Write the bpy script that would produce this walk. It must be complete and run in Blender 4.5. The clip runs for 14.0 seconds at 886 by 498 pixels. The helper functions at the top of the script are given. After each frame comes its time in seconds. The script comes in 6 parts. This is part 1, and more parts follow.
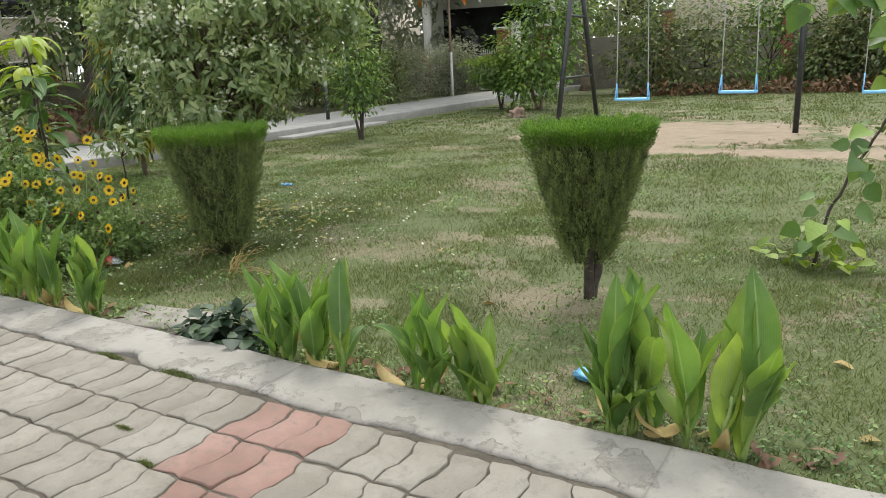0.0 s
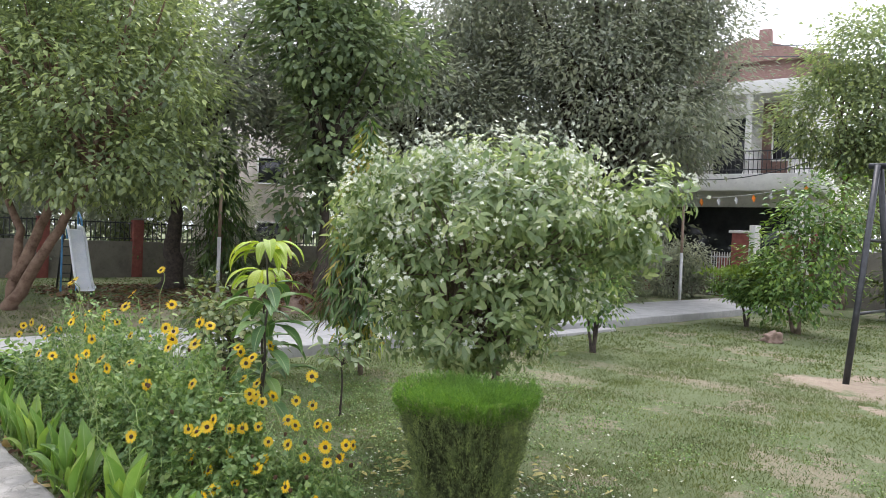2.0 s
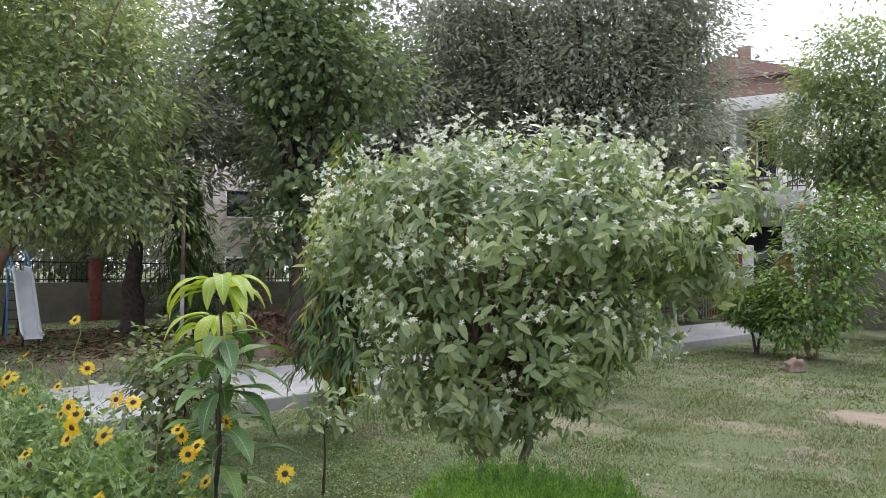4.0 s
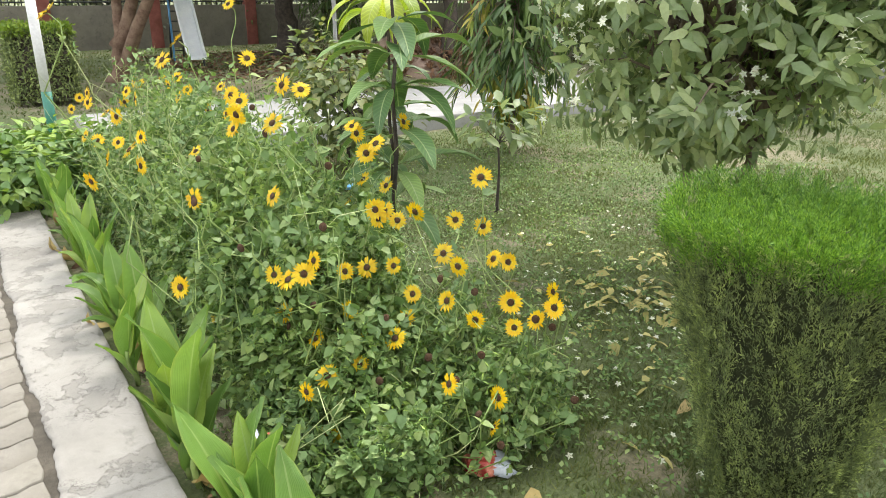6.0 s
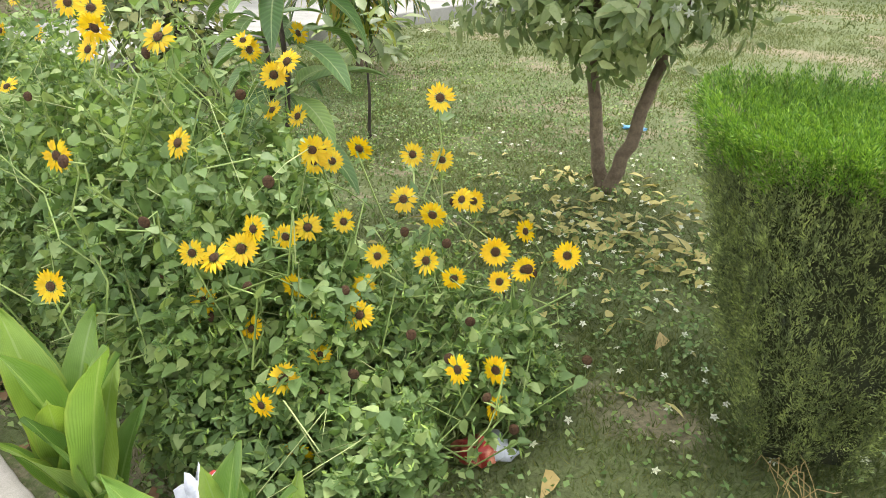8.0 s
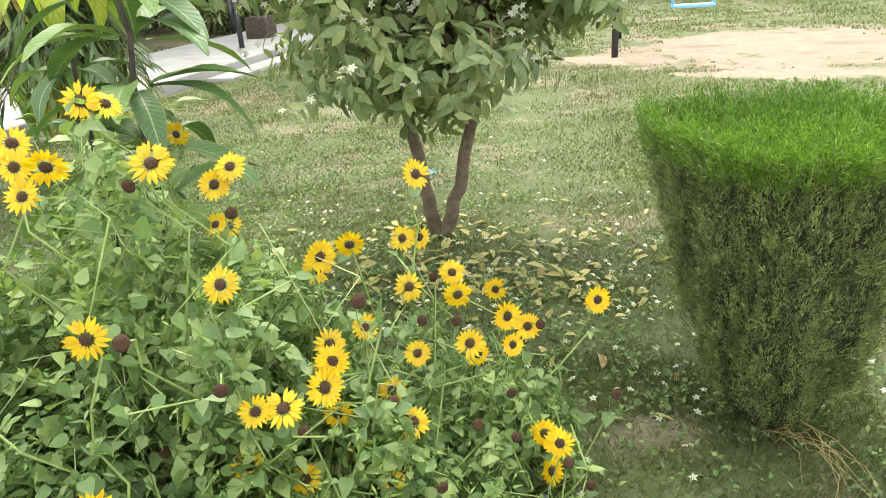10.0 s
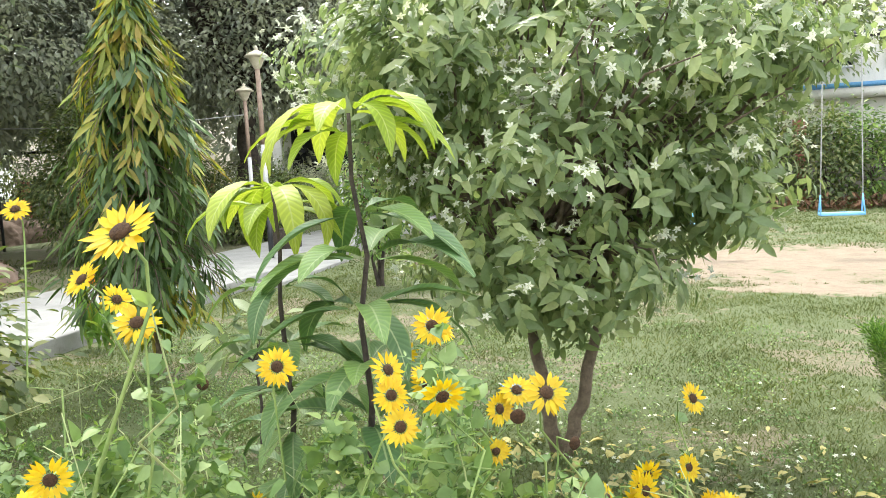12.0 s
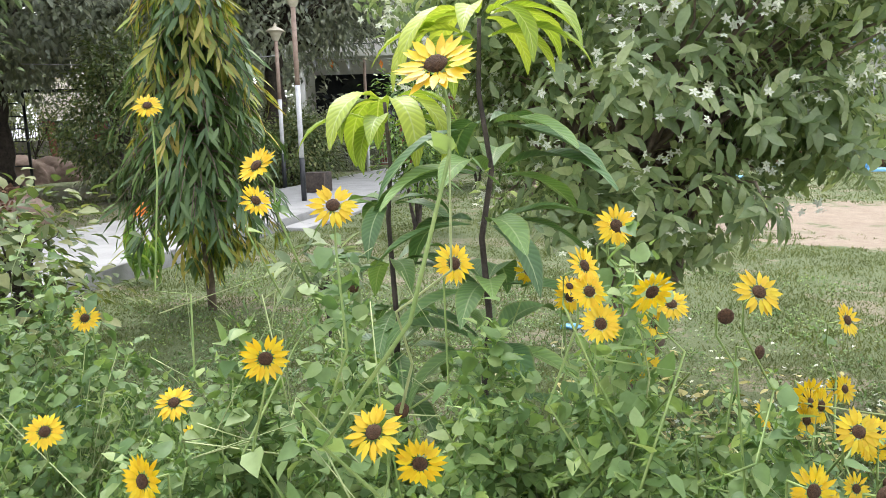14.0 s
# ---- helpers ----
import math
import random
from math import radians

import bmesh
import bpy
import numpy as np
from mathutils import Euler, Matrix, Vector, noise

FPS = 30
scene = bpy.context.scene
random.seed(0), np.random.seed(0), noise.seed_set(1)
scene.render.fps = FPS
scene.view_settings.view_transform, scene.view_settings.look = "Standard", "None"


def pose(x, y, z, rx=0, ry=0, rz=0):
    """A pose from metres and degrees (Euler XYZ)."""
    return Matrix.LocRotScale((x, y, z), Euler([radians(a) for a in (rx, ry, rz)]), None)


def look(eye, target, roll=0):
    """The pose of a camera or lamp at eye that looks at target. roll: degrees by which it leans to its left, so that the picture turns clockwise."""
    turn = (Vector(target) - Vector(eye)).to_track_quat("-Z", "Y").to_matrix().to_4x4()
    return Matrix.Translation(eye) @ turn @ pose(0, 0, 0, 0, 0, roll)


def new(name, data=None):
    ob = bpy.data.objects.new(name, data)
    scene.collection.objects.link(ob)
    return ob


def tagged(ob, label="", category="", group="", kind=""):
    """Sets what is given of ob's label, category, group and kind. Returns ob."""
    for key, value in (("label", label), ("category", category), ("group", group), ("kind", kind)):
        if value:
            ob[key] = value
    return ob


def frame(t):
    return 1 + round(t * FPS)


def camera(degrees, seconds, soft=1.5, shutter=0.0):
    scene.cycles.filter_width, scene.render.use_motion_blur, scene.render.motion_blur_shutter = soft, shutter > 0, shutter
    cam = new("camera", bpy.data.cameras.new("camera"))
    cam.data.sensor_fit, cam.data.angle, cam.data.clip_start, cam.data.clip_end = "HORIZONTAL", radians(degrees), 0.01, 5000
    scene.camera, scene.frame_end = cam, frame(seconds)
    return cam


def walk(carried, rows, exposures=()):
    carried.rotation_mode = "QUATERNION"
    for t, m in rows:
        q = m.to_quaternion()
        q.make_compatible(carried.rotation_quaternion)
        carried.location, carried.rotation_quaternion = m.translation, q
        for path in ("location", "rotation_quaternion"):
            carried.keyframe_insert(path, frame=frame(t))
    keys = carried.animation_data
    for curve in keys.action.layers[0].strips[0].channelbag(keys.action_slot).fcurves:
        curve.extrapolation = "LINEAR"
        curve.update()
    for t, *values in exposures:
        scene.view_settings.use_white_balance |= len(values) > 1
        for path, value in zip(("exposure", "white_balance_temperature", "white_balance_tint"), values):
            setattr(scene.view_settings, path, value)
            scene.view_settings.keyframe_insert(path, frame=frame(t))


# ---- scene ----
cam = camera(62.7, 14.0, soft=0.8)
PATH = [
    (0, (3.045, 2.566, 1.362), (2.013, 4.205, 0.86), -3.0),
    (0.5, (2.643, 2.829, 1.522), (1.343, 4.267, 1.028), -2.9),
    (1, (2.292, 3.069, 1.602), (0.824, 4.387, 1.276), -1.1),
    (1.5, (1.932, 3.29, 1.755), (0.438, 4.617, 1.664), 1.7),
    (2, (1.528, 3.461, 1.776), (0.065, 4.824, 1.748), 2.3),
    (2.2, (1.399, 3.579, 1.76), (-0.066, 4.94, 1.763), 2.6),
    (4.3, (0.252, 4.242, 1.746), (-1.159, 5.658, 1.804), 0.4),
    (4.5, (0.186, 4.223, 1.703), (-1.251, 5.612, 1.642), 0.3),
    (4.7, (0.111, 4.227, 1.638), (-1.371, 5.553, 1.429), -0.0),
    (5, (-0.017, 4.244, 1.529), (-1.543, 5.482, 1.159), 0.0),
    (5.5, (-0.155, 4.411, 1.52), (-1.724, 5.518, 0.964), 0.3),
    (6, (-0.267, 4.455, 1.493), (-1.841, 5.5, 0.836), -0.1),
    (6.5, (-0.429, 4.404, 1.47), (-1.963, 5.464, 0.748), -0.2),
    (7, (-0.604, 4.403, 1.421), (-2.057, 5.512, 0.61), -0.1),
    (7.5, (-0.799, 4.443, 1.389), (-2.18, 5.604, 0.525), -0.5),
    (8, (-0.944, 4.444, 1.377), (-2.124, 5.813, 0.521), 0.1),
    (8.5, (-1.085, 4.317, 1.419), (-2.051, 5.865, 0.602), -0.7),
    (8.7, (-1.151, 4.274, 1.43), (-2.084, 5.849, 0.623), -1.4),
    (10.8, (-1.977, 4.185, 1.416), (-2.286, 6.062, 0.797), -4.3),
    (11, (-2.04, 4.166, 1.424), (-2.36, 6.066, 0.89), -4.5),
    (11.5, (-2.205, 4.012, 1.495), (-2.559, 5.942, 1.106), -3.0),
    (12, (-2.394, 4.067, 1.495), (-2.846, 6.004, 1.287), -3.0),
    (12.5, (-2.534, 4.133, 1.512), (-3.037, 6.065, 1.409), -2.9),
    (13, (-2.647, 4.075, 1.502), (-3.131, 6.013, 1.398), -3.0),
    (13.5, (-2.704, 4.03, 1.473), (-3.177, 5.963, 1.274), -2.4),
    (14, (-2.719, 4.042, 1.392), (-3.21, 5.952, 1.058), -1.6),
]
EXPOSURES = [(0, 0.84, 6500, 10), (0.5, 0.87, 6450, 11), (1.0, 0.98, 6250, 14), (1.5, 1.22, 6100, 17), (2.2, 1.0, 6000, 18), (4.3, 0.82, 5950, 20), (4.6, 0.86, 5950, 19), (5.0, 1.36, 6350, 12), (5.5, 1.54, 6500, 12),
             (7.0, 1.52, 6600, 12), (8.7, 1.7, 6700, 12), (10.8, 1.78, 6600, 10), (11.5, 1.7, 6500, 10), (12.0, 1.66, 6400, 10), (12.5, 1.3, 6250, 12), (13.0, 1.1, 6050, 14), (13.5, 1.17, 6050, 15), (14.0, 1.42, 6100, 16)]
walk(cam, [(t, look(eye, target, roll)) for t, eye, target, roll in PATH], EXPOSURES)



# ---- sky and sun ----
SUN_AZ, SUN_EL = radians(-25), radians(58)  # azimuth from +y towards +x
world = bpy.data.worlds.new("world")
scene.world = world
world.use_nodes = True
wn, wl = world.node_tree.nodes, world.node_tree.links
sky = wn.new("ShaderNodeTexSky")
sky.sky_type, sky.sun_disc, sky.sun_elevation, sky.sun_rotation = "NISHITA", False, SUN_EL, SUN_AZ
sky.dust_density, sky.air_density = 3.0, 1.0
haze = wn.new("ShaderNodeHueSaturation")
haze.inputs["Saturation"].default_value = 0.12
wl.new(sky.outputs[0], haze.inputs["Color"])
bg = wn["Background"]
bg.inputs[1].default_value = 0.15
cloud = wn.new("ShaderNodeMix")
cloud.data_type = "RGBA"
cloud.inputs[0].default_value = 0.6
cloud.inputs[7].default_value = (8.6, 8.75, 8.9, 1)
wl.new(haze.outputs[0], cloud.inputs[6])
wl.new(cloud.outputs[2], bg.inputs[0])
sun = new("sun", bpy.data.lights.new("sun", "SUN"))
sun.data.energy, sun.data.angle, sun.data.color = 1.2, radians(14), (1.0, 0.95, 0.86)
sun_way = Vector((math.sin(SUN_AZ) * math.cos(SUN_EL), math.cos(SUN_AZ) * math.cos(SUN_EL), math.sin(SUN_EL)))
sun.matrix_world = look(sun_way * 50, (0, 0, 0))


# ---- materials ----
def nodes_of(name):
    m = bpy.data.materials.new(name)
    m.use_nodes = True
    return m, m.node_tree.nodes, m.node_tree.links, m.node_tree.nodes["Principled BSDF"]


def noise_node(n, l, scale, detail=5, rough=0.6, vec=None):
    t = n.new("ShaderNodeTexNoise")
    t.inputs["Scale"].default_value, t.inputs["Detail"].default_value, t.inputs["Roughness"].default_value = scale, detail, rough
    if vec is not None:
        l.new(vec, t.inputs["Vector"])
    return t


def ramp(n, l, src, stops):
    r = n.new("ShaderNodeValToRGB")
    e = r.color_ramp.elements
    while len(e) < len(stops):
        e.new(0.5)
    for k, (p, c) in enumerate(stops):
        e[k].position, e[k].color = p, (*c, 1)
    l.new(src, r.inputs[0])
    return r


def mixed(n, l, fac, a, b, mode="MIX"):
    m = n.new("ShaderNodeMix")
    m.data_type, m.blend_type = "RGBA", mode
    for sock, v in ((m.inputs[0], fac), (m.inputs[6], a), (m.inputs[7], b)):
        if isinstance(v, bpy.types.NodeSocket):
            l.new(v, sock)
        elif isinstance(v, tuple):
            sock.default_value = (*v, 1)
        else:
            sock.default_value = v
    return m.outputs[2]


def place(n):
    return n.new("ShaderNodeNewGeometry").outputs["Position"]


def leaf_mat(name, c1, c2, c3, rough=0.45, thin=0.4, light=None):
    """Foliage: every leaf its own shade, with a blotchy second scale and light coming through."""
    m, n, l, p = nodes_of(name)
    g = n.new("ShaderNodeNewGeometry")
    r = ramp(n, l, g.outputs["Random Per Island"], ((0.0, c1), (0.55, c2), (1.0, c3)))
    big = noise_node(n, l, 3.0, 3, vec=g.outputs["Position"])
    col = mixed(n, l, big.outputs[0], r.outputs[0], (0.75, 0.8, 0.55), "MULTIPLY")
    clump = noise_node(n, l, 1.1, 2, 0.5, g.outputs["Position"])
    col = mixed(n, l, 0.6, col, ramp(n, l, clump.outputs[0], ((0.36, (0.66, 0.70, 0.70)), (0.64, (1.2, 1.15, 0.95)))).outputs[0], "MULTIPLY")
    fine = noise_node(n, l, 60.0, 2, vec=g.outputs["Position"])
    col = mixed(n, l, 0.35, col, ramp(n, l, fine.outputs[0], ((0.3, (0.55, 0.55, 0.5)), (0.7, (1, 1, 1)))).outputs[0], "MULTIPLY")
    l.new(col, p.inputs["Base Color"])
    p.inputs["Roughness"].default_value = rough
    tr = n.new("ShaderNodeBsdfTranslucent")
    l.new(mixed(n, l, 1.0, col, light or (1.0, 1.0, 0.45), "MULTIPLY"), tr.inputs["Color"])
    mx = n.new("ShaderNodeMixShader")
    mx.inputs[0].default_value = thin
    l.new(p.outputs[0], mx.inputs[1])
    l.new(tr.outputs[0], mx.inputs[2])
    l.new(mx.outputs[0], n["Material Output"].inputs["Surface"])
    return m


def vein_mat(name, c1, c2, c3, rough, thin, ribs, slant, pale, faint=0.6):
    """Broad blade: pale midrib and side veins along the blade's own coordinates, a shade for each leaf."""
    m, n, l, p = nodes_of(name)
    g = n.new("ShaderNodeNewGeometry")
    oi = n.new("ShaderNodeObjectInfo")
    at = n.new("ShaderNodeAttribute")
    at.attribute_name = "blade"
    sep = n.new("ShaderNodeSeparateXYZ")
    l.new(at.outputs["Vector"], sep.inputs[0])

    def calc(op, a, b=0.0, c=0.0):
        q = n.new("ShaderNodeMath")
        q.operation = op
        for s, v in zip(q.inputs, (a, b, c)):
            if isinstance(v, bpy.types.NodeSocket):
                l.new(v, s)
            else:
                s.default_value = v
        return q.outputs[0]

    across = calc("ABSOLUTE", sep.outputs[0])
    wave_in = calc("MULTIPLY_ADD", across, -slant, calc("MULTIPLY", sep.outputs[1], ribs))
    side = calc("SINE", calc("MULTIPLY", wave_in, 6.2832))
    side01 = calc("MULTIPLY_ADD", side, 0.5, 0.5)
    r = ramp(n, l, oi.outputs["Random"], ((0.0, c1), (0.55, c2), (1.0, c3)))
    big = noise_node(n, l, 7.0, 4, vec=g.outputs["Position"])
    col = mixed(n, l, 0.8, r.outputs[0], ramp(n, l, big.outputs[0], ((0.3, (0.72, 0.78, 0.6)), (0.65, (1.12, 1.08, 1.0)))).outputs[0], "MULTIPLY")
    fine = ramp(n, l, side01, ((0.55, (0.8, 0.82, 0.78)), (0.97, (1.18, 1.15, 1.1))))
    col = mixed(n, l, faint, col, fine.outputs[0], "MULTIPLY")
    col = mixed(n, l, ramp(n, l, across, ((0.03, (0.75, 0.75, 0.75)), (0.09, (0, 0, 0)))).outputs[0], col, pale)
    # blotchy yellowish margin, painted like sunlight glowing through the blade's rim
    edge = calc("MULTIPLY", ramp(n, l, across, ((0.86, (0, 0, 0)), (1.0, (0.5, 0.5, 0.5)))).outputs[0], big.outputs[0])
    col = mixed(n, l, edge, col, (0.38, 0.36, 0.08))
    l.new(col, p.inputs["Base Color"])
    p.inputs["Roughness"].default_value = rough
    bp = n.new("ShaderNodeBump")
    bp.inputs["Strength"].default_value, bp.inputs["Distance"].default_value = 0.35, 0.002
    l.new(side01, bp.inputs["Height"])
    l.new(bp.outputs[0], p.inputs["Normal"])
    tr = n.new("ShaderNodeBsdfTranslucent")
    l.new(mixed(n, l, 1.0, col, (1.0, 1.0, 0.5), "MULTIPLY"), tr.inputs["Color"])
    mx = n.new("ShaderNodeMixShader")
    mx.inputs[0].default_value = thin
    l.new(p.outputs[0], mx.inputs[1])
    l.new(tr.outputs[0], mx.inputs[2])
    l.new(mx.outputs[0], n["Material Output"].inputs["Surface"])
    return m


def blade_coords(me, rows, cols):
    """Stores each vertex's place across (-1 to 1) and along (0 to 1) the blade."""
    q = np.zeros((rows, cols, 3), np.float32)
    q[..., 0] = np.linspace(-1, 1, cols)[None, :]
    q[..., 1] = np.linspace(0, 1, rows)[:, None]
    me.attributes.new("blade", "FLOAT_VECTOR", "POINT").data.foreach_set("vector", q.ravel())
    return me


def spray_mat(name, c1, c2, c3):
    """Clipped conifer: whole upright sprays lighter or darker than the next; the darkest stand for shaded gaps."""
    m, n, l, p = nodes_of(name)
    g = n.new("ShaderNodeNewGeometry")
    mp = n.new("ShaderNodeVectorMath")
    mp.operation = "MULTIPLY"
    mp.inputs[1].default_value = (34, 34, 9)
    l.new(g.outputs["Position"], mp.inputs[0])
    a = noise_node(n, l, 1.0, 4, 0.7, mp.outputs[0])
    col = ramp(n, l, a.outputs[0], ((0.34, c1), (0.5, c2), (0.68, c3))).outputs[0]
    col = mixed(n, l, 0.3, col, ramp(n, l, g.outputs["Random Per Island"], ((0, (0.6, 0.6, 0.6)), (1, (1.3, 1.25, 1.1)))).outputs[0], "MULTIPLY")
    l.new(col, p.inputs["Base Color"])
    p.inputs["Roughness"].default_value = 0.6
    tr = n.new("ShaderNodeBsdfTranslucent")
    l.new(col, tr.inputs["Color"])
    mx = n.new("ShaderNodeMixShader")
    mx.inputs[0].default_value = 0.2
    l.new(p.outputs[0], mx.inputs[1])
    l.new(tr.outputs[0], mx.inputs[2])
    l.new(mx.outputs[0], n["Material Output"].inputs["Surface"])
    return m


def rough_mat(name, c1, c2, scale=8.0, fine=80.0, rough=0.85, bump=0.3, metal=0.0, spread=(0.35, 0.65)):
    m, n, l, p = nodes_of(name)
    pos = n.new("ShaderNodeTexCoord").outputs["Object"]
    a = noise_node(n, l, scale, 6, 0.65, pos)
    b = noise_node(n, l, fine, 4, 0.6, pos)
    r = ramp(n, l, a.outputs[0], ((spread[0], c1), (spread[1], c2)))
    col = mixed(n, l, 0.35, r.outputs[0], ramp(n, l, b.outputs[0], ((0.3, (0.6, 0.6, 0.6)), (0.7, (1.1, 1.1, 1.1)))).outputs[0], "MULTIPLY")
    l.new(col, p.inputs["Base Color"])
    p.inputs["Roughness"].default_value, p.inputs["Metallic"].default_value = rough, metal
    bp = n.new("ShaderNodeBump")
    bp.inputs["Strength"].default_value, bp.inputs["Distance"].default_value = bump, 0.01
    l.new(b.outputs[0], bp.inputs["Height"])
    l.new(bp.outputs[0], p.inputs["Normal"])
    return m


def paver_mat(name, c1, c2):
    m, n, l, p = nodes_of(name)
    oi = n.new("ShaderNodeObjectInfo")
    pos = place(n)
    a = noise_node(n, l, 3.0, 8, 0.7, pos)
    d = noise_node(n, l, 22.0, 8, 0.72, pos)
    b = noise_node(n, l, 380.0, 3, 0.7, pos)
    r = ramp(n, l, oi.outputs["Random"], ((0.0, c1), (1.0, c2)))
    col = mixed(n, l, 0.75, r.outputs[0], ramp(n, l, a.outputs[0], ((0.34, (0.72, 0.70, 0.64)), (0.62, (1.1, 1.1, 1.08)))).outputs[0], "MULTIPLY")
    col = mixed(n, l, ramp(n, l, d.outputs[0], ((0.52, (0, 0, 0)), (0.68, (0.6, 0.6, 0.6)))).outputs[0], col, (0.15, 0.135, 0.11))
    col = mixed(n, l, 0.6, col, ramp(n, l, b.outputs[0], ((0.3, (0.55, 0.55, 0.55)), (0.68, (1.15, 1.15, 1.15)))).outputs[0], "MULTIPLY")
    l.new(col, p.inputs["Base Color"])
    p.inputs["Roughness"].default_value = 0.93
    b1, b2 = n.new("ShaderNodeBump"), n.new("ShaderNodeBump")
    b1.inputs["Strength"].default_value, b1.inputs["Distance"].default_value = 0.6, 0.004
    b2.inputs["Strength"].default_value, b2.inputs["Distance"].default_value = 0.5, 0.002
    l.new(d.outputs[0], b1.inputs["Height"])
    l.new(b.outputs[0], b2.inputs["Height"])
    l.new(b1.outputs[0], b2.inputs["Normal"])
    l.new(b2.outputs[0], p.inputs["Normal"])
    return m


def concrete_mat(name, c1, c2, stain, crack=0.0):
    m, n, l, p = nodes_of(name)
    pos = place(n)
    a = noise_node(n, l, 2.2, 8, 0.7, pos)
    s = noise_node(n, l, 6.0, 6, 0.75, pos)
    b = noise_node(n, l, 140.0, 4, 0.7, pos)
    col = ramp(n, l, a.outputs[0], ((0.35, c1), (0.6, c2))).outputs[0]
    col = mixed(n, l, ramp(n, l, s.outputs[0], ((0.56, (0, 0, 0)), (0.72, (0.8, 0.8, 0.8)))).outputs[0], col, stain)
    if crack:
        v = n.new("ShaderNodeTexVoronoi")
        v.feature, v.inputs["Scale"].default_value = "DISTANCE_TO_EDGE", 1.6
        w = noise_node(n, l, 5.0, 5, 0.7, pos)
        mp = n.new("ShaderNodeVectorMath")
        mp.operation = "MULTIPLY_ADD"
        l.new(w.outputs["Color"], mp.inputs[0])
        mp.inputs[1].default_value = (0.35, 0.35, 0.35)
        l.new(pos, mp.inputs[2])
        l.new(mp.outputs[0], v.inputs["Vector"])
        col = mixed(n, l, ramp(n, l, v.outputs["Distance"], ((0.0, (crack, crack, crack)), (0.006, (0, 0, 0)))).outputs[0], col, (0.08, 0.07, 0.06))
    col = mixed(n, l, 0.4, col, ramp(n, l, b.outputs[0], ((0.3, (0.65, 0.65, 0.65)), (0.65, (1.08, 1.08, 1.08)))).outputs[0], "MULTIPLY")
    l.new(col, p.inputs["Base Color"])
    p.inputs["Roughness"].default_value = 0.88
    bp = n.new("ShaderNodeBump")
    bp.inputs["Strength"].default_value, bp.inputs["Distance"].default_value = 0.4, 0.006
    l.new(s.outputs[0], bp.inputs["Height"])
    l.new(bp.outputs[0], p.inputs["Normal"])
    return m


def kerb_mat():
    """Old concrete: pale worn slurry that flakes off a grey sandy body, hairline cracks and dark grime."""
    m, n, l, p = nodes_of("kerb_concrete")
    pos = place(n)
    a = noise_node(n, l, 1.3, 8, 0.72, pos)
    s = noise_node(n, l, 9.0, 9, 0.78, pos)
    f = noise_node(n, l, 4.2, 10, 0.68, pos)
    b = noise_node(n, l, 330.0, 3, 0.7, pos)
    col = ramp(n, l, a.outputs[0], ((0.36, (0.22, 0.21, 0.186)), (0.62, (0.315, 0.303, 0.272)))).outputs[0]
    flake = ramp(n, l, f.outputs[0], ((0.545, (0, 0, 0)), (0.56, (1, 1, 1))))
    col = mixed(n, l, mixed(n, l, 0.5, flake.outputs[0], (0, 0, 0)), col, (0.175, 0.165, 0.145))
    col = mixed(n, l, ramp(n, l, s.outputs[0], ((0.54, (0, 0, 0)), (0.74, (0.75, 0.75, 0.75)))).outputs[0], col, (0.115, 0.11, 0.098))
    v = n.new("ShaderNodeTexVoronoi")
    v.feature, v.inputs["Scale"].default_value = "DISTANCE_TO_EDGE", 1.5
    w = noise_node(n, l, 4.0, 8, 0.7, pos)
    mp = n.new("ShaderNodeVectorMath")
    mp.operation = "MULTIPLY_ADD"
    l.new(w.outputs["Color"], mp.inputs[0])
    mp.inputs[1].default_value = (0.5, 0.5, 0.5)
    l.new(pos, mp.inputs[2])
    l.new(mp.outputs[0], v.inputs["Vector"])
    line = ramp(n, l, v.outputs["Distance"], ((0.0, (0.85, 0.85, 0.85)), (0.0035, (0, 0, 0))))
    col = mixed(n, l, line.outputs[0], col, (0.07, 0.06, 0.05))
    col = mixed(n, l, 0.55, col, ramp(n, l, b.outputs[0], ((0.3, (0.6, 0.6, 0.6)), (0.68, (1.12, 1.12, 1.12)))).outputs[0], "MULTIPLY")
    l.new(col, p.inputs["Base Color"])
    p.inputs["Roughness"].default_value = 0.92
    b1, b2 = n.new("ShaderNodeBump"), n.new("ShaderNodeBump")
    b1.inputs["Strength"].default_value, b1.inputs["Distance"].default_value, b1.invert = 0.8, 0.003, True
    b2.inputs["Strength"].default_value, b2.inputs["Distance"].default_value = 0.7, 0.004
    l.new(flake.outputs[0], b1.inputs["Height"])
    l.new(s.outputs[0], b2.inputs["Height"])
    l.new(b1.outputs[0], b2.inputs["Normal"])
    l.new(b2.outputs[0], p.inputs["Normal"])
    return m


def blob(n, l, pos, c, r, wob):
    """1 inside an ellipse on the ground, 0 outside, with a ragged edge."""
    v = n.new("ShaderNodeVectorMath")
    v.operation = "SUBTRACT"
    l.new(pos, v.inputs[0])
    v.inputs[1].default_value = (c[0], c[1], 0)
    w = n.new("ShaderNodeVectorMath")
    w.operation = "MULTIPLY"
    l.new(v.outputs[0], w.inputs[0])
    w.inputs[1].default_value = (1 / r[0], 1 / r[1], 0)
    d = n.new("ShaderNodeVectorMath")
    d.operation = "LENGTH"
    l.new(w.outputs[0], d.inputs[0])
    a = n.new("ShaderNodeMath")
    a.operation = "MULTIPLY_ADD"
    l.new(wob, a.inputs[0])
    a.inputs[1].default_value = 2.4
    l.new(d.outputs["Value"], a.inputs[2])
    return ramp(n, l, a.outputs[0], ((0.0, (1, 1, 1)), (0.72, (1, 1, 1)), (1.0, (0, 0, 0)))).outputs[0]


